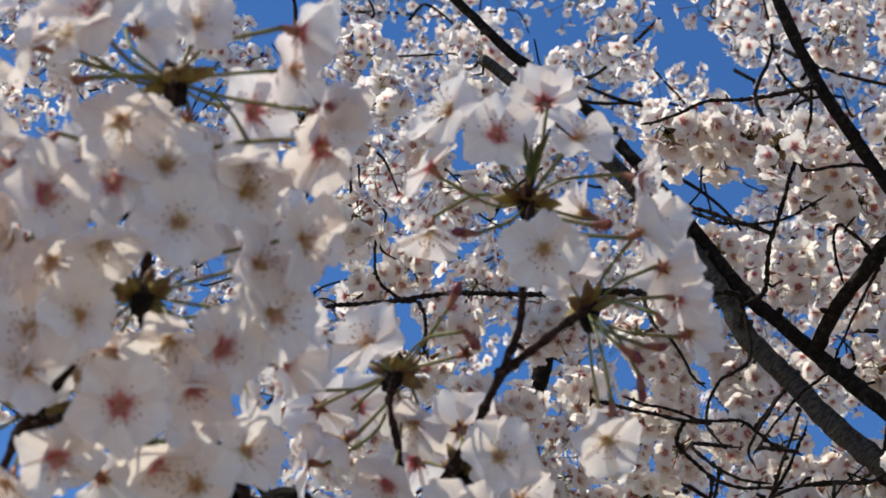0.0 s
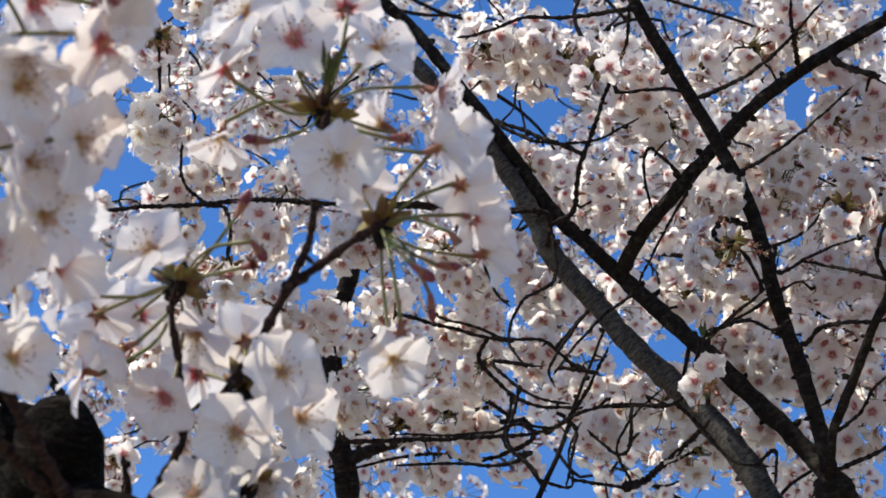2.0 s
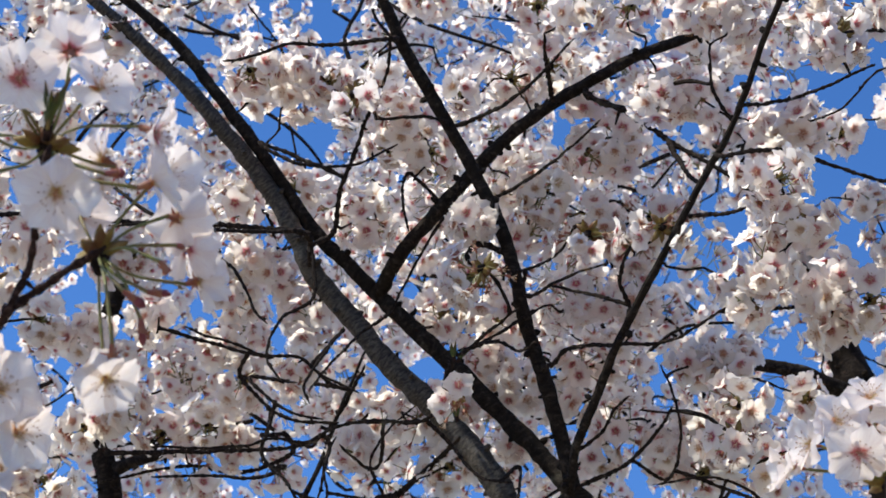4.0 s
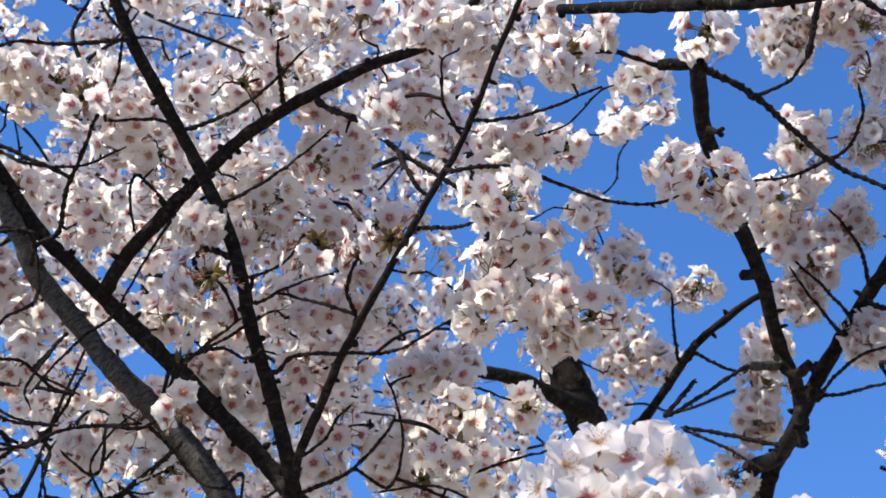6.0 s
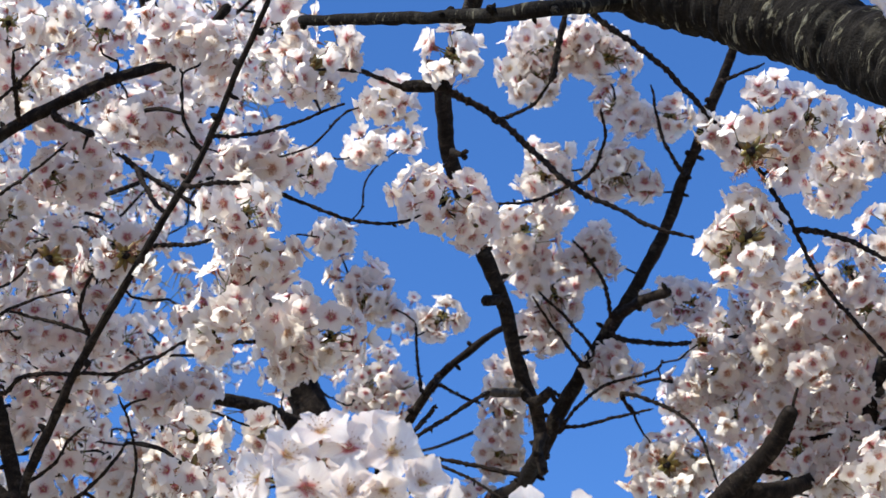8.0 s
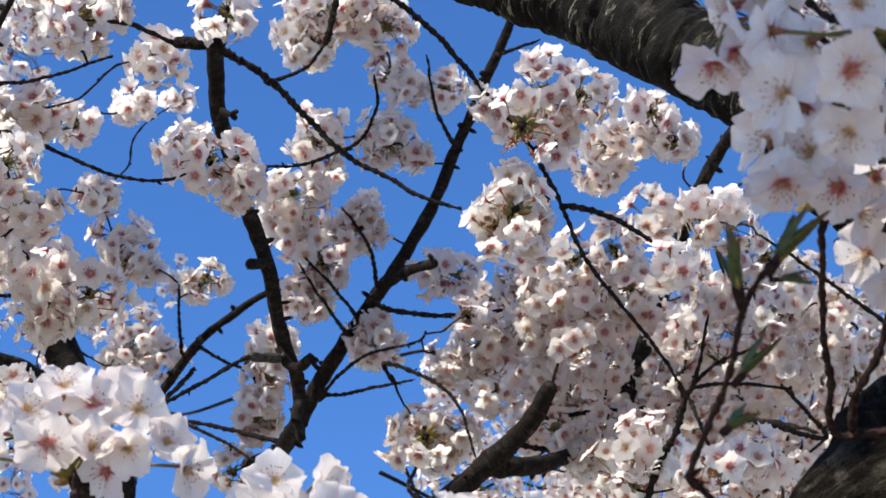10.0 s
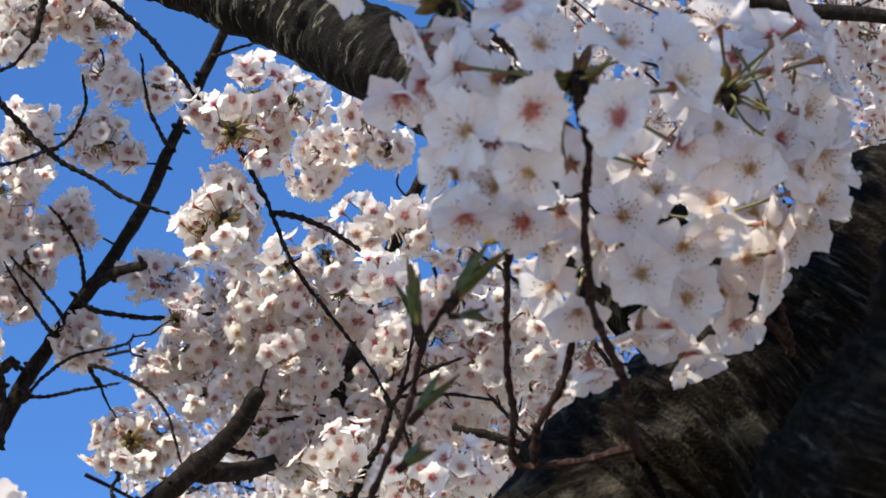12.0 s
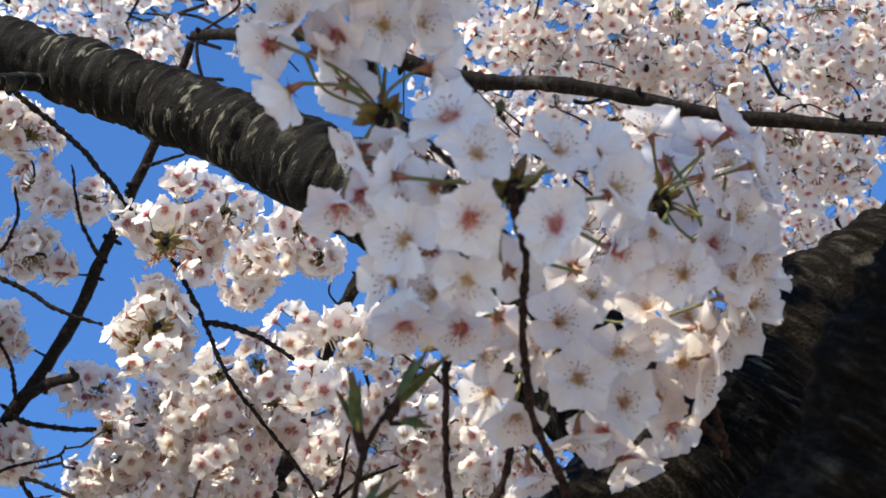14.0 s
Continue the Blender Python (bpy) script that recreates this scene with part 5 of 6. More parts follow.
blossoms(EAST, [(1.375, 2.384, 3.058, 0.046), (1.332, 2.369, 3.12, 0.046), (1.267, 2.525, 2.914, 0.042), (1.158, 2.472, 3.099, 0.042), (1.239, 2.505, 2.975, 0.042), (1.091, 2.507, 3.091, 0.042), (1.166, 2.594, 2.872, 0.042), (1.213, 2.54, 2.934, 0.038), (1.307, 2.526, 2.872, 0.042), (1.367, 2.509, 2.843, 0.038), (1.037, 2.527, 3.096, 0.038), (0.937, 2.575, 3.081, 0.029)])
blossoms(EAST, [(1.118, 2.259, 3.267, 0.037), (1.066, 2.307, 3.235, 0.037), (1.157, 2.271, 3.225, 0.028), (1.324, 2.327, 3.007, 0.045), (1.382, 2.322, 2.96, 0.041), (1.388, 2.293, 3.002, 0.041), (1.339, 2.369, 2.921, 0.041), (1.134, 2.118, 2.659, 0.035), (1.063, 2.246, 2.719, 0.037), (1.155, 2.525, 2.801, 0.037), (1.236, 2.488, 2.797, 0.037), (1.313, 2.367, 2.951, 0.037), (1.256, 2.399, 2.948, 0.041), (1.205, 2.402, 2.987, 0.045), (1.424, 2.324, 2.914, 0.033)])
blossoms(EAST, [(1.511, 2.145, 3.636, 0.058), (1.611, 2.09, 3.618, 0.054), (1.706, 2.052, 3.579, 0.054), (1.795, 1.977, 3.578, 0.054), (1.892, 1.956, 3.508, 0.054), (1.941, 1.903, 3.513, 0.054), (1.559, 2.15, 3.595, 0.054), (1.662, 2.109, 3.555, 0.054), (1.775, 2.046, 3.524, 0.049), (1.617, 2.055, 3.649, 0.054), (1.877, 2.04, 3.433, 0.054), (1.953, 2.011, 3.386, 0.054), (1.935, 1.862, 3.559, 0.049), (1.446, 2.198, 3.626, 0.049), (1.33, 2.237, 3.661, 0.045), (1.837, 2.049, 3.463, 0.045), (1.693, 2.016, 3.627, 0.045), (1.497, 2.103, 3.69, 0.049), (1.872, 1.9, 3.583, 0.045), (1.979, 1.938, 3.438, 0.04)], True)
blossoms(EAST, [(1.906, 2.05, 3.392, 0.045)], True)
blossoms(EAST, [(0.31, 2.763, 3.186, 0.053), (0.26, 2.725, 3.262, 0.053), (0.23, 2.696, 3.314, 0.048), (0.18, 2.653, 3.388, 0.048), (0.156, 2.601, 3.467, 0.048), (0.119, 2.584, 3.495, 0.044), (0.281, 2.749, 3.216, 0.048), (0.341, 2.801, 3.108, 0.044)])
blossoms(EAST, [(1.058, 2.798, 3.246, 0.055), (1.135, 2.808, 3.177, 0.055), (1.199, 2.807, 3.132, 0.055), (1.104, 2.837, 3.147, 0.051), (1.262, 2.759, 3.166, 0.055), (1.324, 2.752, 3.128, 0.055), (1.363, 2.68, 3.219, 0.051), (1.425, 2.68, 3.164, 0.055), (1.211, 2.733, 3.25, 0.051), (1.033, 2.852, 3.168, 0.046), (1.081, 2.818, 3.197, 0.046), (1.448, 2.706, 3.098, 0.051), (1.213, 2.832, 3.074, 0.051), (1.145, 2.857, 3.079, 0.046), (1.285, 2.786, 3.1, 0.051), (1.503, 2.68, 3.091, 0.051)], True)
blossoms(EAST, [(1.188, 2.777, 3.211, 0.055), (1.262, 2.765, 3.176, 0.055), (1.321, 2.766, 3.126, 0.055), (1.146, 2.821, 3.163, 0.051), (1.206, 2.824, 3.113, 0.051), (1.279, 2.811, 3.078, 0.055), (1.349, 2.789, 3.059, 0.055), (1.103, 2.81, 3.212, 0.046), (1.39, 2.688, 3.203, 0.055), (1.462, 2.672, 3.166, 0.051), (1.256, 2.855, 3.013, 0.051), (1.359, 2.818, 2.993, 0.051), (1.432, 2.75, 3.055, 0.051), (1.533, 2.654, 3.129, 0.051), (1.082, 2.859, 3.139, 0.041), (1.149, 2.881, 3.049, 0.041)], True)
spent_spurs(EAST, [(0.987, 1.957, 2.822), (0.795, 1.998, 2.893), (0.267, 2.004, 3.084), (0.789, 1.94, 2.98), (1.045, 2.046, 2.612)])
spent_spurs(EAST, [(1.055, 2.466, 2.997), (0.871, 2.596, 2.884), (1.297, 2.353, 2.989)])

# the near tree with the thick bough
limb(NEAR, "limb", [(0.805, 1.273, 2.507), (0.785, 1.335, 2.618), (0.742, 1.408, 2.708), (0.695, 1.479, 2.793), (0.641, 1.552, 2.873), (0.576, 1.626, 2.95), (0.502, 1.698, 3.028), (0.42, 1.765, 3.118), (0.34, 1.82, 3.225), (0.28, 1.86, 3.34)], 0.0470, 0.0230, 20, BOUGH)
limb(NEAR, "limb", [(0.576, 1.64, 2.95), (0.457, 1.6, 2.889), (0.404, 1.648, 2.912), (0.348, 1.694, 2.936), (0.291, 1.745, 2.965), (0.23, 1.795, 2.995)], 0.0095, 0.0055, 14, BOUGH)
limb(NEAR, "limb", [(0.671, 1.045, 2.089), (0.736, 1.028, 2.145), (0.81, 0.999, 2.198), (0.877, 0.953, 2.275), (0.941, 0.918, 2.326), (1.003, 0.88, 2.374)], 0.0790, 0.0550, 20, BARK_LICHEN)
limb(NEAR, "limb", [(0.64, 0.721, 1.997), (0.659, 0.691, 2.038), (0.679, 0.654, 2.083), (0.696, 0.616, 2.124), (0.708, 0.58, 2.163)], 0.0520, 0.0480, 20, BARK_OLD)
twig(NEAR, "shoot", [(0.579, 0.969, 2.099), (0.561, 0.941, 2.123), (0.545, 0.912, 2.146), (0.531, 0.876, 2.174), (0.514, 0.854, 2.184)], 0.0029, 0.0019)
twig(NEAR, "shoot", [(0.535, 0.883, 2.181), (0.536, 0.868, 2.183), (0.537, 0.856, 2.18)], 0.0022, 0.0019)
twig(NEAR, "shoot", [(0.584, 0.965, 2.101), (0.579, 0.946, 2.113), (0.579, 0.926, 2.121), (0.578, 0.904, 2.133), (0.574, 0.883, 2.145)], 0.0029, 0.0022)
twig(NEAR, "shoot", [(0.563, 0.825, 2.062), (0.552, 0.81, 2.075), (0.535, 0.797, 2.089), (0.52, 0.779, 2.11), (0.508, 0.754, 2.136), (0.5, 0.73, 2.154), (0.488, 0.715, 2.162), (0.478, 0.7, 2.169)], 0.0026, 0.0022)
twig(NEAR, "shoot", [(0.454, 0.915, 2.037), (0.453, 0.891, 2.049), (0.455, 0.86, 2.069), (0.452, 0.831, 2.089), (0.452, 0.807, 2.096), (0.447, 0.79, 2.094)], 0.0023, 0.0016)
twig(NEAR, "shoot", [(0.447, 0.822, 2.084), (0.441, 0.812, 2.084), (0.432, 0.8, 2.089)], 0.0016, 0.0014)
twig(NEAR, "shoot", [(0.48, 0.813, 2.291), (0.464, 0.799, 2.301), (0.452, 0.786, 2.307), (0.438, 0.767, 2.32)], 0.0018, 0.0011)
spray(NEAR, (0.49, 0.717, 2.183), [(0.447, 0.695, 2.199, -0.66, -0.72, 0.21), (0.452, 0.685, 2.172, -0.25, -0.97, -0.03), (0.485, 0.667, 2.168, -0.06, -1, 0.04), (0.449, 0.696, 2.143, -0.22, -0.71, -0.67), (0.486, 0.679, 2.135, -0.62, -0.72, -0.3), (0.52, 0.678, 2.16, 0.1, -0.98, -0.16), (0.53, 0.699, 2.143, 0.38, -0.67, -0.63), (0.438, 0.736, 2.154, -0.88, -0.34, -0.33), (0.458, 0.718, 2.125, -0.44, -0.13, -0.89), (0.44, 0.743, 2.197, -0.62, 0.64, 0.45), (0.527, 0.692, 2.191, 0.93, 0.1, 0.36), (0.511, 0.765, 2.167, 0.71, 0.32, 0.63), (0.467, 0.752, 2.202, -0.36, 0.93, 0.11)])
spray(NEAR, (0.525, 0.861, 2.184), [(0.463, 0.795, 2.146, -0.01, -0.13, -0.99), (0.497, 0.818, 2.183, -0.84, -0.5, -0.2), (0.477, 0.824, 2.19, -0.99, -0.15, -0.07), (0.521, 0.835, 2.176, -0.59, -0.31, -0.74), (0.499, 0.821, 2.214, 0.63, -0.02, 0.78), (0.54, 0.852, 2.174, 0.46, -0.38, -0.8), (0.555, 0.853, 2.199, 0.46, 0.87, 0.2)])
spray(NEAR, (0.459, 0.781, 2.267), [(0.398, 0.755, 2.293, -0.74, -0.66, 0.13), (0.421, 0.749, 2.286, -0.77, -0.07, -0.64), (0.441, 0.737, 2.288, -0.41, -0.59, -0.7), (0.412, 0.759, 2.281, 0.56, -0.82, 0.09), (0.403, 0.776, 2.266, -0.61, 0.78, -0.14), (0.456, 0.729, 2.287, 0.23, -0.82, -0.53), (0.442, 0.779, 2.238, -0.7, 0.46, -0.54), (0.437, 0.799, 2.216, -0.15, 0.19, -0.97), (0.457, 0.768, 2.242, -0.11, 0.32, -0.94), (0.466, 0.74, 2.268, 0.96, -0.21, 0.19), (0.39, 0.766, 2.284, -0.28, 0.86, 0.42), (0.443, 0.792, 2.29, 0.51, 0.7, 0.5), (0.453, 0.806, 2.231, 0.09, -0.22, -0.97)])
spray(NEAR, (0.42, 0.746, 2.329), [(0.383, 0.745, 2.311, -1, -0.06, 0), (0.405, 0.738, 2.307, -0.47, -0.71, -0.53), (0.428, 0.726, 2.307, -0.42, -0.47, -0.77), (0.448, 0.714, 2.307, 0.48, -0.64, -0.6), (0.468, 0.71, 2.298, 0.42, -0.86, -0.28), (0.372, 0.738, 2.325, -0.93, -0.24, 0.27), (0.41, 0.717, 2.326, -0.06, -0.99, 0.1), (0.436, 0.703, 2.325, -0.2, -0.5, -0.84), (0.472, 0.694, 2.313, 0.82, -0.56, -0.12), (0.387, 0.719, 2.336, -0.63, -0.72, 0.29)])
spray(NEAR, (0.643, 0.802, 2.263), [(0.62, 0.768, 2.279, -0.55, -0.71, 0.45), (0.648, 0.767, 2.255, 0.76, -0.64, -0.1), (0.656, 0.746, 2.272, 0.64, -0.66, 0.39), (0.616, 0.776, 2.219, -0.75, -0.16, -0.64), (0.606, 0.793, 2.207, -0.31, -0.56, -0.77), (0.633, 0.781, 2.196, -0.64, -0.68, -0.35), (0.659, 0.785, 2.223, -0.15, -0.92, -0.36), (0.667, 0.769, 2.233, 0.25, -0.91, -0.33), (0.636, 0.821, 2.274, -0.24, 0.88, 0.4), (0.67, 0.749, 2.255, 0.65, -0.75, -0.08), (0.667, 0.782, 2.292, 0.35, -0.18, 0.92), (0.671, 0.789, 2.205, -0.02, -0.99, -0.15), (0.679, 0.776, 2.214, 0.34, -0.28, -0.9)])
spray(NEAR, (0.605, 0.859, 2.224), [(0.578, 0.828, 2.184, -0.17, -0.98, -0.13), (0.581, 0.824, 2.146, -0.34, -0.93, -0.16), (0.608, 0.82, 2.166, -0.25, -0.77, -0.59), (0.634, 0.822, 2.197, -0.43, -0.88, 0.21), (0.563, 0.863, 2.144, -0.18, -0.17, -0.97), (0.564, 0.886, 2.17, -0.92, -0.12, -0.38), (0.569, 0.87, 2.191, -0.48, -0.84, 0.25), (0.592, 0.886, 2.186, 0.77, 0.31, 0.56), (0.606, 0.833, 2.209, -0.32, -0.95, 0.07), (0.582, 0.855, 2.181, -0.99, -0.05, -0.12)])
spray(NEAR, (0.697, 0.834, 2.245), [(0.697, 0.795, 2.248, 0.3, -0.81, -0.5), (0.704, 0.818, 2.21, 0.34, -0.94, -0.07), (0.699, 0.828, 2.2, 0.26, -0.93, -0.27), (0.691, 0.838, 2.197, 0.27, -0.85, -0.46), (0.705, 0.807, 2.223, 0.55, -0.81, 0.18), (0.676, 0.84, 2.21, -0.62, -0.76, -0.21), (0.695, 0.784, 2.264, 0.17, -0.96, 0.22), (0.681, 0.782, 2.279, -0.29, -0.89, 0.36), (0.679, 0.82, 2.272, 0.21, 0.71, 0.67), (0.661, 0.812, 2.299, 0.4, 0.9, 0.17)])
spray(NEAR, (0.652, 0.869, 2.204), [(0.594, 0.852, 2.131, 0.03, 0.45, -0.89), (0.644, 0.882, 2.137, 0.07, -0.23, -0.97), (0.574, 0.874, 2.116, 0.18, 0.13, -0.98), (0.665, 0.841, 2.179, -0.22, -0.81, -0.55), (0.682, 0.809, 2.206, 0.61, -0.74, -0.28), (0.67, 0.826, 2.194, 0.81, -0.57, -0.12), (0.656, 0.856, 2.165, -0.51, -0.51, -0.69), (0.674, 0.842, 2.167, 0.43, -0.59, -0.68), (0.613, 0.833, 2.141, -0.08, -0.92, -0.38), (0.627, 0.874, 2.148, -0.42, -0.21, -0.88), (0.627, 0.817, 2.171, -0.37, -0.92, 0.11), (0.677, 0.831, 2.179, 0.92, -0.39, 0.04), (0.664, 0.86, 2.15, 0.01, -0.46, -0.89)])
spray(NEAR, (0.508, 0.826, 2.238), [(0.481, 0.795, 2.252, -0.97, 0.03, -0.24), (0.477, 0.811, 2.233, 0.02, 0.71, 0.71), (0.485, 0.827, 2.206, -0.66, 0.57, -0.49), (0.457, 0.808, 2.252, -0.9, 0.34, -0.28), (0.472, 0.816, 2.23, -0.62, 0.59, -0.52), (0.491, 0.834, 2.229, -0.67, 0.74, 0.01), (0.474, 0.814, 2.158, -0.86, -0.51, 0.03), (0.591, 0.823, 2.219, -0.06, 0.64, 0.76)])
leaf(NEAR, (0.438, 0.806, 2.075), (0.424, 0.789, 2.115), 0.0062, 1)
leaf(NEAR, (0.447, 0.794, 2.088), (0.464, 0.765, 2.119), 0.0066, 2)
leaf(NEAR, (0.448, 0.794, 2.086), (0.468, 0.784, 2.086), 0.0034, 3)
leaf(NEAR, (0.437, 0.824, 2.042), (0.453, 0.803, 2.066), 0.0052, 4)
leaf(NEAR, (0.434, 0.836, 2.022), (0.448, 0.823, 2.034), 0.0056, 5)
leaf(NEAR, (0.474, 0.694, 2.206), (0.472, 0.688, 2.214), 0.004, 6)

# its low limb and close sprays
twig(NEAR, "shoot", [(-0.3735, 0.946, 1.96), (-0.3485, 0.929, 2.013), (-0.3435, 0.921, 2.027), (-0.3325, 0.914, 2.042), (-0.3165, 0.902, 2.07), (-0.3115, 0.898, 2.075), (-0.2975, 0.894, 2.085), (-0.2835, 0.889, 2.094), (-0.2645, 0.884, 2.106)], 0.0032, 0.0023)
twig(NEAR, "shoot", [(-0.3125, 0.892, 2.069), (-0.3025, 0.883, 2.091), (-0.3005, 0.872, 2.11), (-0.2965, 0.857, 2.135), (-0.2935, 0.851, 2.147)], 0.0023, 0.0019)
twig(NEAR, "shoot", [(-0.3805, 0.942, 1.964), (-0.3685, 0.932, 1.99), (-0.3595, 0.925, 2.005), (-0.3605, 0.919, 2.011), (-0.3605, 0.91, 2.022), (-0.3635, 0.896, 2.042), (-0.3645, 0.886, 2.055), (-0.3615, 0.878, 2.066)], 0.0026, 0.0018)
twig(NEAR, "shoot", [(-0.3695, 0.937, 1.985), (-0.3575, 0.933, 1.987), (-0.3435, 0.926, 1.995), (-0.3285, 0.92, 2.003)], 0.0022, 0.0018)
twig(NEAR, "shoot", [(-0.3845, 0.937, 1.974), (-0.3835, 0.922, 1.982), (-0.3835, 0.908, 1.987)], 0.0022, 0.0016)
twig(NEAR, "shoot", [(-0.4745, 0.718, 1.919), (-0.4595, 0.702, 1.944), (-0.4455, 0.693, 1.952), (-0.4305, 0.682, 1.964)], 0.0025, 0.0019)
twig(NEAR, "shoot", [(-0.4645, 0.71, 1.948), (-0.4455, 0.701, 1.949), (-0.4285, 0.693, 1.945)], 0.0025, 0.0019)
twig(NEAR, "shoot", [(-0.4255, 0.722, 2.01), (-0.4145, 0.693, 2.037), (-0.4025, 0.662, 2.066), (-0.3945, 0.643, 2.072)], 0.0025, 0.0019)
spray(NEAR, (-0.3015, 0.872, 2.158), [(-0.3305, 0.817, 2.177, -0.56, -0.82, 0.12), (-0.3095, 0.83, 2.17, 0.35, -0.94, -0.06), (-0.2915, 0.85, 2.203, -0.26, 0.4, 0.88), (-0.2715, 0.839, 2.173, 0.68, -0.66, 0.31), (-0.3405, 0.831, 2.154, -0.61, -0.46, 0.64), (-0.3475, 0.863, 2.139, -0.05, 0.04, -1), (-0.2845, 0.849, 2.116, 0.04, -0.64, -0.77), (-0.2755, 0.893, 2.164, -0.88, -0.25, 0.41), (-0.2435, 0.856, 2.159, 0.93, 0.09, -0.36), (-0.2415, 0.862, 2.131, 0.82, 0.24, 0.52)])
hanging_buds(NEAR, (-0.3015, 0.872, 2.158), [(-0.2565, 0.853, 2.131, 0.77, 0.51, 0.38), (-0.3235, 0.84, 2.121, -0.8, -0.55, -0.23)])
spray(NEAR, (-0.2735, 0.907, 2.114), [(-0.2325, 0.924, 2.13, 0.58, 0.78, 0.25), (-0.2285, 0.943, 2.12, 0.65, 0.53, 0.55), (-0.2385, 0.915, 2.143, 0.35, 0.87, 0.35), (-0.2615, 0.917, 2.047, 0.33, -0.46, -0.83), (-0.2895, 0.916, 2.143, -0.12, 0.87, 0.49), (-0.2435, 0.894, 2.156, 0.73, -0.68, 0.05)])
hanging_buds(NEAR, (-0.2735, 0.907, 2.114), [(-0.2295, 0.883, 2.091, 0.59, 0.52, -0.62), (-0.2445, 0.883, 2.075, 0.8, 0.45, -0.39), (-0.2415, 0.896, 2.063, 0.1, 0.59, -0.8), (-0.2555, 0.899, 2.051, -0.08, 0.86, -0.5), (-0.2335, 0.892, 2.084, 0.99, 0.16, 0.01)])
spray(NEAR, (-0.3685, 0.899, 2.077), [(-0.4065, 0.853, 2.079, -0.84, 0.18, 0.51), (-0.3675, 0.851, 2.066, -0.2, -0.98, 0.05), (-0.3575, 0.909, 2.054, -0.17, -0.37, -0.91), (-0.3845, 0.886, 2.033, -0.74, -0.28, -0.61), (-0.3615, 0.893, 2.013, -0.06, -0.63, -0.77), (-0.4015, 0.886, 2.021, -0.81, -0.59, 0), (-0.4105, 0.866, 2.052, -0.69, -0.72, -0.06), (-0.4095, 0.909, 2.063, -0.19, 0.87, 0.46), (-0.3945, 0.923, 2.07, 0.19, 0.69, 0.7)])
hanging_buds(NEAR, (-0.3685, 0.899, 2.077), [(-0.3295, 0.858, 2.097, 0.4, -0.29, 0.87), (-0.3205, 0.868, 2.076, 0.46, 0.79, -0.41), (-0.3245, 0.874, 2.073, 0.85, -0.52, -0.05)])
spray(NEAR, (-0.3355, 0.931, 2.035), [(-0.3255, 0.891, 1.994, 0.39, -0.72, -0.58), (-0.3135, 0.91, 2.034, 0.57, -0.82, -0.05), (-0.3065, 0.93, 2.02, 0.83, -0.54, -0.14), (-0.3405, 0.934, 2.062, -0.25, 0.59, 0.77), (-0.3645, 0.944, 2.05, -0.77, 0.52, 0.37), (-0.3255, 0.946, 1.997, 0.47, -0.17, -0.87)])
spray(NEAR, (-0.3315, 0.95, 1.996), [(-0.3505, 0.925, 1.976, -0.05, -1, 0.07)])
spray(NEAR, (-0.4035, 0.662, 2.087), [(-0.3835, 0.633, 2.092, 0.39, -0.87, -0.29), (-0.4205, 0.616, 2.088, 0.21, -0.97, 0.09), (-0.4295, 0.618, 2.079, -0.39, -0.84, 0.38), (-0.4295, 0.629, 2.065, -0.92, -0.21, -0.32), (-0.4425, 0.615, 2.073, -0.85, -0.48, 0.19), (-0.4145, 0.645, 2.056, 0.5, -0.28, -0.82), (-0.4045, 0.685, 2.083, 0.12, -0.06, -0.99), (-0.3865, 0.706, 2.102, 0.79, -0.5, -0.36), (-0.3455, 0.647, 2.097, 0.68, 0.7, 0.2), (-0.3555, 0.671, 2.096, 0.92, -0.27, -0.28), (-0.3385, 0.669, 2.073, 0.84, -0.42, -0.33), (-0.3665, 0.672, 2.051, 0.01, -0.11, -0.99), (-0.4285, 0.669, 2.121, 0.42, 0.81, 0.4)])
spray(NEAR, (-0.4235, 0.682, 2.044), [(-0.4415, 0.639, 2.042, -0.44, -0.26, -0.86), (-0.4355, 0.635, 2.014, 0.74, -0.55, -0.38), (-0.4175, 0.658, 2.034, 0.07, -0.97, -0.24), (-0.3875, 0.661, 2.015, 0.41, -0.81, -0.41), (-0.3985, 0.662, 2.044, 0.44, -0.9, -0.08), (-0.3695, 0.678, 2.041, 0.82, -0.45, -0.35), (-0.3395, 0.677, 2.061, 0.65, -0.23, -0.73), (-0.4445, 0.679, 2.061, 0.45, -0.84, 0.3), (-0.4535, 0.639, 2.032, -0.66, -0.39, -0.64), (-0.3725, 0.719, 2.054, 0.92, -0.24, -0.31), (-0.3965, 0.702, 2.064, -0.21, -0.21, 0.96), (-0.4555, 0.655, 2.007, -0.56, -0.71, -0.43), (-0.3955, 0.718, 2.04, 0.94, -0.25, 0.24)])
spray(NEAR, (-0.4185, 0.706, 2.01), [(-0.4425, 0.665, 2.003, 0.48, -0.21, -0.85), (-0.4155, 0.653, 2.004, 0.34, -0.2, -0.92), (-0.3665, 0.696, 2.017, 0.91, -0.42, -0.06), (-0.3485, 0.696, 2.027, 0.92, -0.19, -0.33), (-0.4235, 0.666, 1.977, 0.3, -0.84, -0.46), (-0.4485, 0.677, 1.977, -0.18, -0.96, -0.23), (-0.3805, 0.708, 1.985, 0.52, -0.66, -0.54), (-0.3605, 0.708, 2, 0.8, -0.49, -0.34), (-0.3995, 0.699, 1.985, 0.16, -0.28, -0.95), (-0.4325, 0.717, 1.991, -0.06, -0.27, -0.96), (-0.4725, 0.697, 2.008, -0.91, 0.4, 0.07), (-0.3815, 0.725, 2.018, 0.62, -0.14, 0.78), (-0.3915, 0.711, 1.97, 0.34, -0.3, -0.89)])
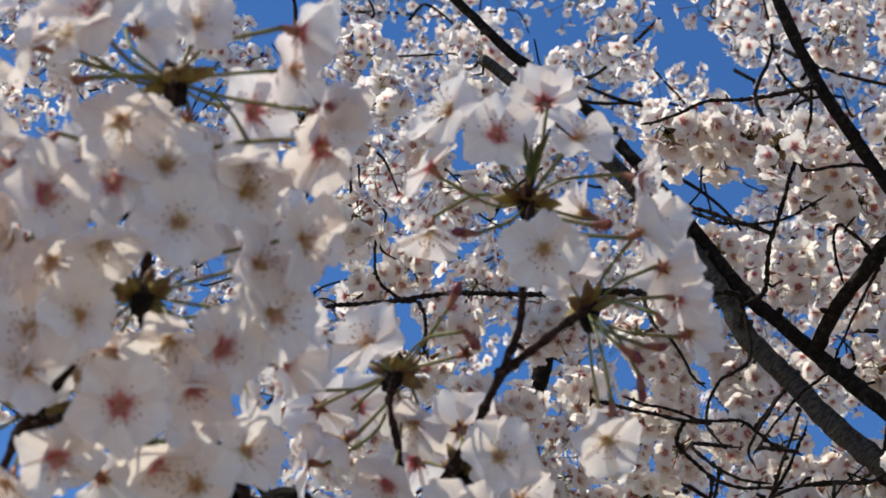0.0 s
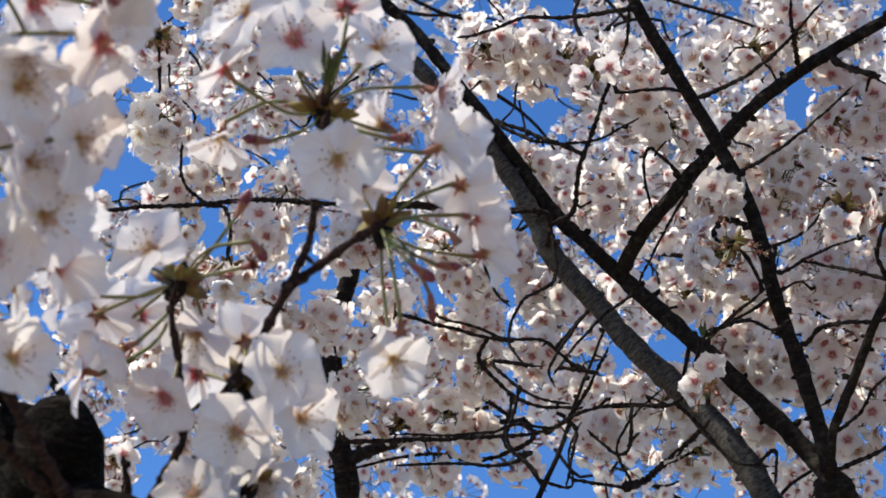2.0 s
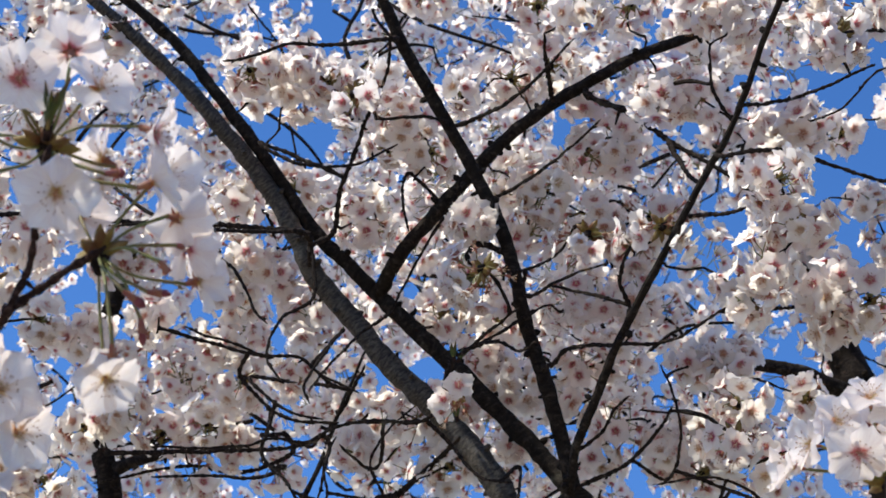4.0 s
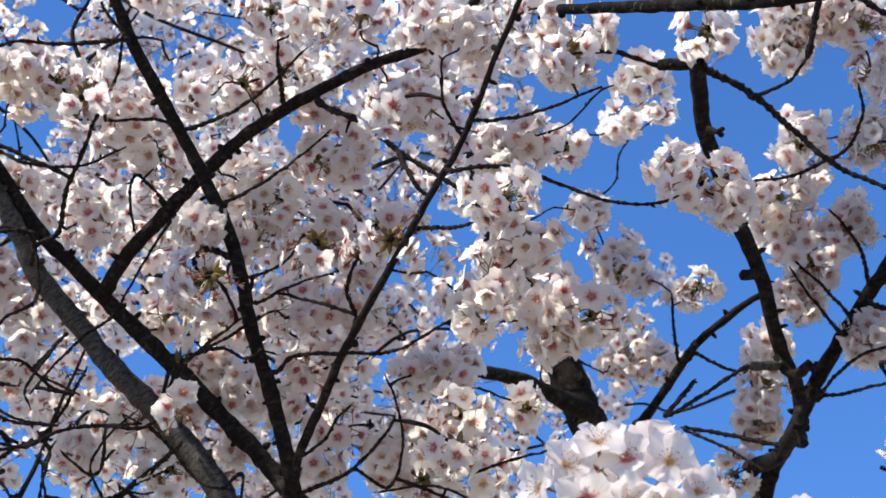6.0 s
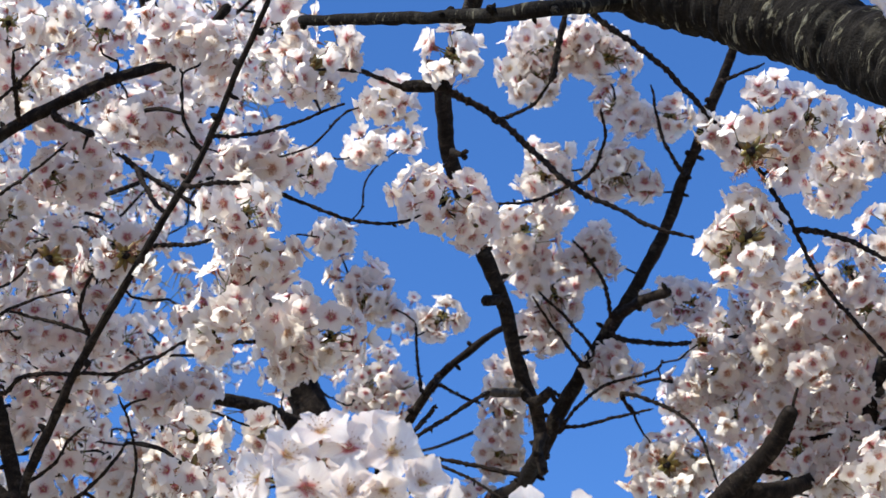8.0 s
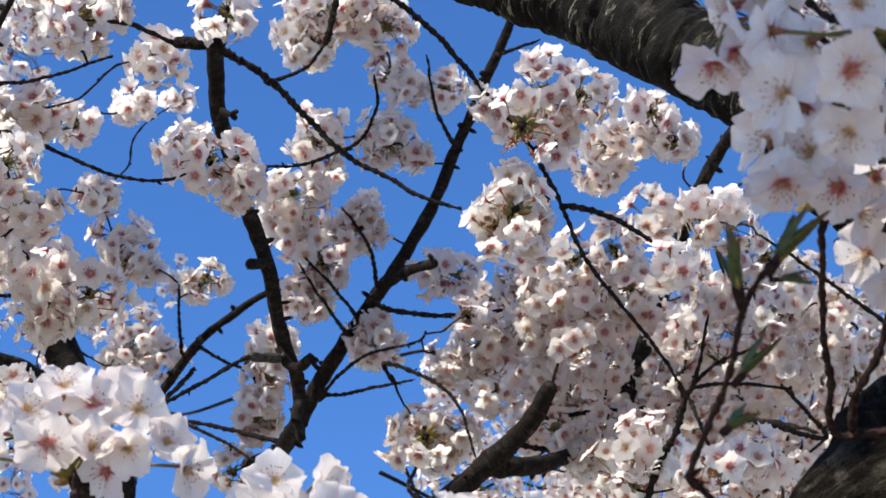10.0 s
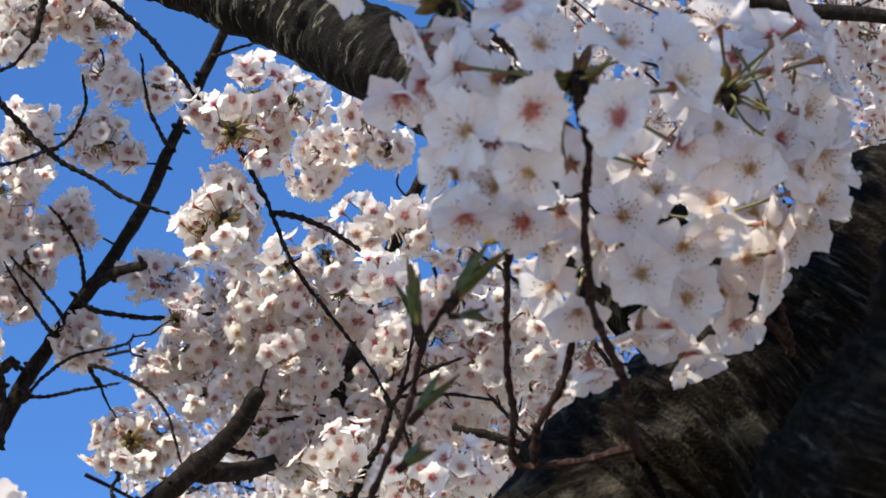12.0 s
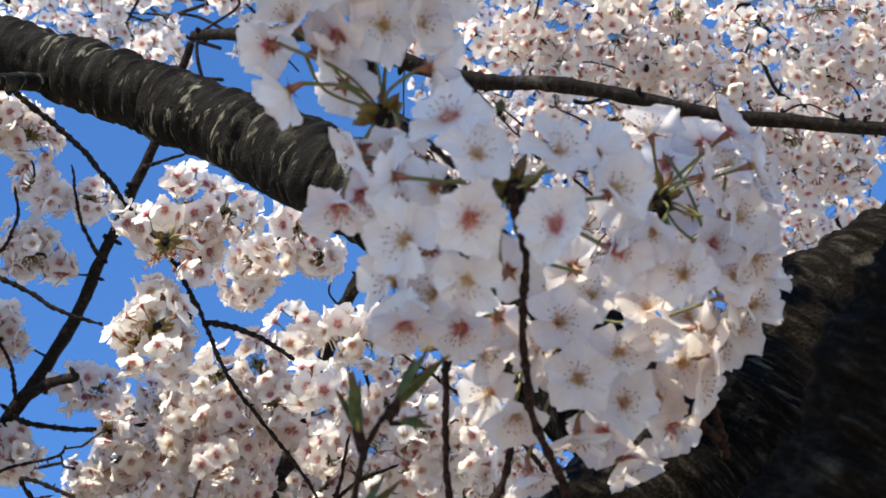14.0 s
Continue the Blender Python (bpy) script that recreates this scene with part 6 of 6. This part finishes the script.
spray(NEAR, (-0.4585, 0.712, 1.962), [(-0.4105, 0.689, 1.949, 0.47, -0.76, -0.45), (-0.4045, 0.721, 1.94, 0.4, -0.09, -0.91), (-0.3865, 0.764, 1.966, 0.8, -0.57, -0.2), (-0.4415, 0.705, 1.935, 0.51, -0.25, -0.82), (-0.4575, 0.701, 1.923, 0.04, -0.37, -0.93), (-0.4415, 0.748, 1.946, 0.15, 0.99, -0.01), (-0.4055, 0.741, 1.971, 0.93, -0.34, -0.15), (-0.3935, 0.767, 2, 0.88, 0.46, -0.12), (-0.3775, 0.768, 2.012, 0.38, 0.68, 0.63), (-0.4725, 0.672, 1.962, -0.63, -0.67, -0.4), (-0.4765, 0.687, 1.929, -0.27, -0.69, -0.67), (-0.4525, 0.683, 1.962, 0.55, -0.83, -0.01), (-0.3895, 0.731, 1.934, 0.02, -0.9, -0.43), (-0.4525, 0.725, 1.98, 0.61, -0.78, 0.12)])
spray(NEAR, (-0.4945, 0.657, 2.018), [(-0.4665, 0.606, 2.065, -0.29, -0.63, -0.72), (-0.4855, 0.611, 2.042, 0.05, -0.75, -0.66), (-0.4685, 0.625, 2.037, 0.39, -0.92, 0), (-0.4855, 0.628, 2.018, 0.66, -0.61, -0.45), (-0.4725, 0.643, 2.008, 0.26, -0.5, -0.82), (-0.4945, 0.642, 1.988, 0.02, -0.61, -0.79), (-0.4755, 0.656, 1.985, 0.53, -0.85, -0.06), (-0.4645, 0.595, 2.079, 0.31, -0.85, 0.42), (-0.4985, 0.593, 2.052, -0.97, -0.22, -0.06), (-0.5055, 0.614, 2.018, -0.5, -0.34, -0.8)])
spray(NEAR, (0.179, 1.194, 2.135), [(0.127, 1.17, 2.146, -0.87, -0.45, -0.19), (0.152, 1.14, 2.129, 0.07, -0.71, -0.7), (0.18, 1.154, 2.162, 0.03, -0.94, 0.34), (0.207, 1.15, 2.16, -0.12, -0.99, 0.03), (0.225, 1.155, 2.142, 0.05, -1, -0.06), (0.177, 1.138, 2.126, 0.16, -0.99, -0.06), (0.141, 1.162, 2.159, 0.42, -0.91, -0.01), (0.167, 1.187, 2.168, 0.14, 0.58, 0.81), (0.117, 1.177, 2.133, -1, -0.06, -0.02), (0.198, 1.133, 2.127, -0.1, -0.81, -0.58), (0.199, 1.174, 2.184, -0.04, 0.44, 0.9), (0.237, 1.158, 2.128, 0.7, -0.55, -0.47), (0.193, 1.168, 2.126, -0.68, -0.56, -0.48), (0.162, 1.153, 2.172, -0.13, -0.85, 0.51)])
spray(NEAR, (0.308, 1.183, 2.092), [(0.29, 1.148, 2.12, -0.2, -0.97, 0.16), (0.318, 1.141, 2.118, 0.37, -0.8, -0.48), (0.277, 1.158, 2.104, -0.77, -0.59, -0.25), (0.305, 1.153, 2.099, 0.03, -1, 0.03), (0.335, 1.143, 2.101, 0.65, -0.75, 0.11)])
spray(NEAR, (0.326, 1.047, 2.006), [(0.258, 1.009, 2.023, -0.21, -0.93, 0.3), (0.281, 1.004, 2.019, 0.25, -0.71, -0.65), (0.306, 1.021, 2.017, -0.78, -0.22, -0.58), (0.268, 1.014, 2.005, -0.45, -0.73, -0.52), (0.251, 1.034, 2.02, -0.81, -0.05, -0.58), (0.299, 1.04, 2.054, 0.35, 0.48, 0.81), (0.263, 1.049, 2.057, 0.37, -0.2, 0.91), (0.329, 1.014, 2.016, 0.57, -0.77, -0.29)])
spray(NEAR, (0.39, 1.025, 2.007), [(0.35, 0.987, 2.011, -0.13, -0.83, -0.55), (0.363, 0.978, 2.021, -0.35, -0.79, -0.5), (0.393, 0.988, 2.022, 0.23, -0.93, 0.29), (0.334, 1.009, 2.025, -0.98, -0.22, 0), (0.377, 0.98, 2.004, -0.96, 0.27, 0.06), (0.411, 0.984, 2.016, 0.38, -0.7, -0.6), (0.364, 1.022, 2.049, 0.13, -0.17, 0.98), (0.417, 1.014, 2.048, 0.36, 0.01, 0.93)])
leaf(NEAR, (-0.2955, 0.85, 2.147), (-0.2875, 0.823, 2.172), 0.005, 9)

# ---- blossom farther back ----
def far_flowers(tree, name, boxes, seed):
    """Blossom of the crowns behind: umbels and fine twigs, too many to count. Boxes: bearing and height angles, distances, umbels."""
    rng, s, w = random.Random(seed), Shape(), Shape()
    protos = []
    for k in range(5):
        p = Shape()
        add_petals(p, random.Random(900 + k), 0.0205, 0.1 + 0.14 * k, 0.4, 2, 2, 0)
        p.tube([Vector((0, 0, 0.0008)), Vector((0, 0, 0.0035))], lambda q, _: 0.0026 - 0.0024 * q, 4, 1, cap=False)
        p.tube([Vector((0, 0, 0)), Vector((0, 0, -0.0065))], lambda q, _: 0.0022 - 0.001 * q, 4, 2, cap=False)
        p.tube([Vector((0, 0, -0.0065)), Vector((0, 0, -0.036))], lambda q, _: 0.0008, 3, 3, cap=False)
        protos.append(p)
    def add(m):
        p = rng.choice(protos)
        base = len(s.v)
        s.v.extend(m @ q for q in p.v)
        s.uv.extend(p.uv)
        s.f.extend(tuple(base + i for i in f) for f in p.f)
        s.s.extend(p.s)

    for m in BACK.get(tree, []):
        add(m)
    for b0, b1, e0, e1, d0, d1, umbels in boxes:
        for _ in range(umbels):
            b, e, d = radians(rng.uniform(b0, b1)), radians(rng.uniform(e0, e1)), rng.uniform(d0, d1)
            centre = Vector((math.sin(b) * math.cos(e), math.cos(b) * math.cos(e), math.sin(e))) * d + Vector((0, 0, 1.6))
            radius = rng.uniform(0.04, 0.07)
            if rng.random() < 0.34:
                way = Vector((rng.uniform(-1, 1), rng.uniform(-0.3, 0.3), rng.uniform(-0.6, 0.9))).normalized()
                ln = rng.uniform(0.1, 0.3)
                w.tube(smooth_line([tuple(centre + way * ln * q + Vector((rng.uniform(-1, 1), rng.uniform(-1, 1), rng.uniform(-1, 1))) * 0.16 * ln) for q in (-1, -0.6, -0.2, 0.2, 0.5)], 0.02), lambda q, _: 0.0042 - 0.0026 * q, 5, 0, 0.15)
            for k in range(rng.randint(14, 26)):
                out = Vector((rng.gauss(0, 1), rng.gauss(0, 1), rng.gauss(0, 1))).normalized()
                face = (out + Vector((rng.gauss(0, 0.3), rng.gauss(0, 0.3), rng.gauss(0, 0.3)))).normalized()
                m = Matrix.Translation(centre + out * radius * rng.uniform(0.6, 1.1)) @ toward(face, rng.uniform(0, 6))
                add(m)
    tagged(piece(name, s.mesh(name, [PETAL_BACK, EYE, CALYX, STALK]), tree), kind="stuff")
    if w.v:
        tagged(piece("fine_twig_mass", w.mesh("fine_twig_mass", [TWIG]), tree), kind="stuff")


def crown_blossom(tree, parts, seed):
    """Unseen blossom added overhead, placed to shade the near tree's trunk and lower sprays."""
    rng = random.Random(seed)
    rows = [tuple(centre[i] + spread[i] * rng.gauss(0, 0.55) for i in range(3)) + (rng.uniform(0.04, 0.06),) for centre, spread, umbels in parts for _ in range(umbels)]
    blossoms(tree, rows, True)
    far_flowers(tree, "crown_blossom", [], seed)


# added out of view, each part sunward of what it shades
crown_blossom(NEAR, [((-0.07, 0.49, 2.92), (0.17, 0.14, 0.07), 34), ((0.27, 0.76, 2.93), (0.17, 0.13, 0.08), 18), ((0.10, 0.86, 2.90), (0.13, 0.10, 0.06), 10)], 13)
far_flowers(WEST, "far_blossom", [(-42, -9, 19, 46, 3.8, 5.4, 430), (-9, 6, 19, 44, 3.8, 5.2, 230), (6, 11, 19, 30, 3.8, 5.0, 16), (-9, 7, 30, 42, 3.3, 3.8, 45), (-8, 5, 23, 33, 3.1, 3.7, 60), (-22, -8, 22, 34, 3.3, 3.9, 45)], 11)
far_flowers(EAST, "far_blossom", [(19, 33, 19, 27, 3.6, 4.8, 140), (24, 36, 22, 29, 3.6, 4.8, 80), (30, 50, 33, 46, 3.4, 5.0, 260), (15, 26, 38, 46, 3.4, 4.6, 60), (33, 50, 20, 33, 3.6, 5.0, 150), (34, 47, 27, 36, 3.4, 4.4, 130)], 12)
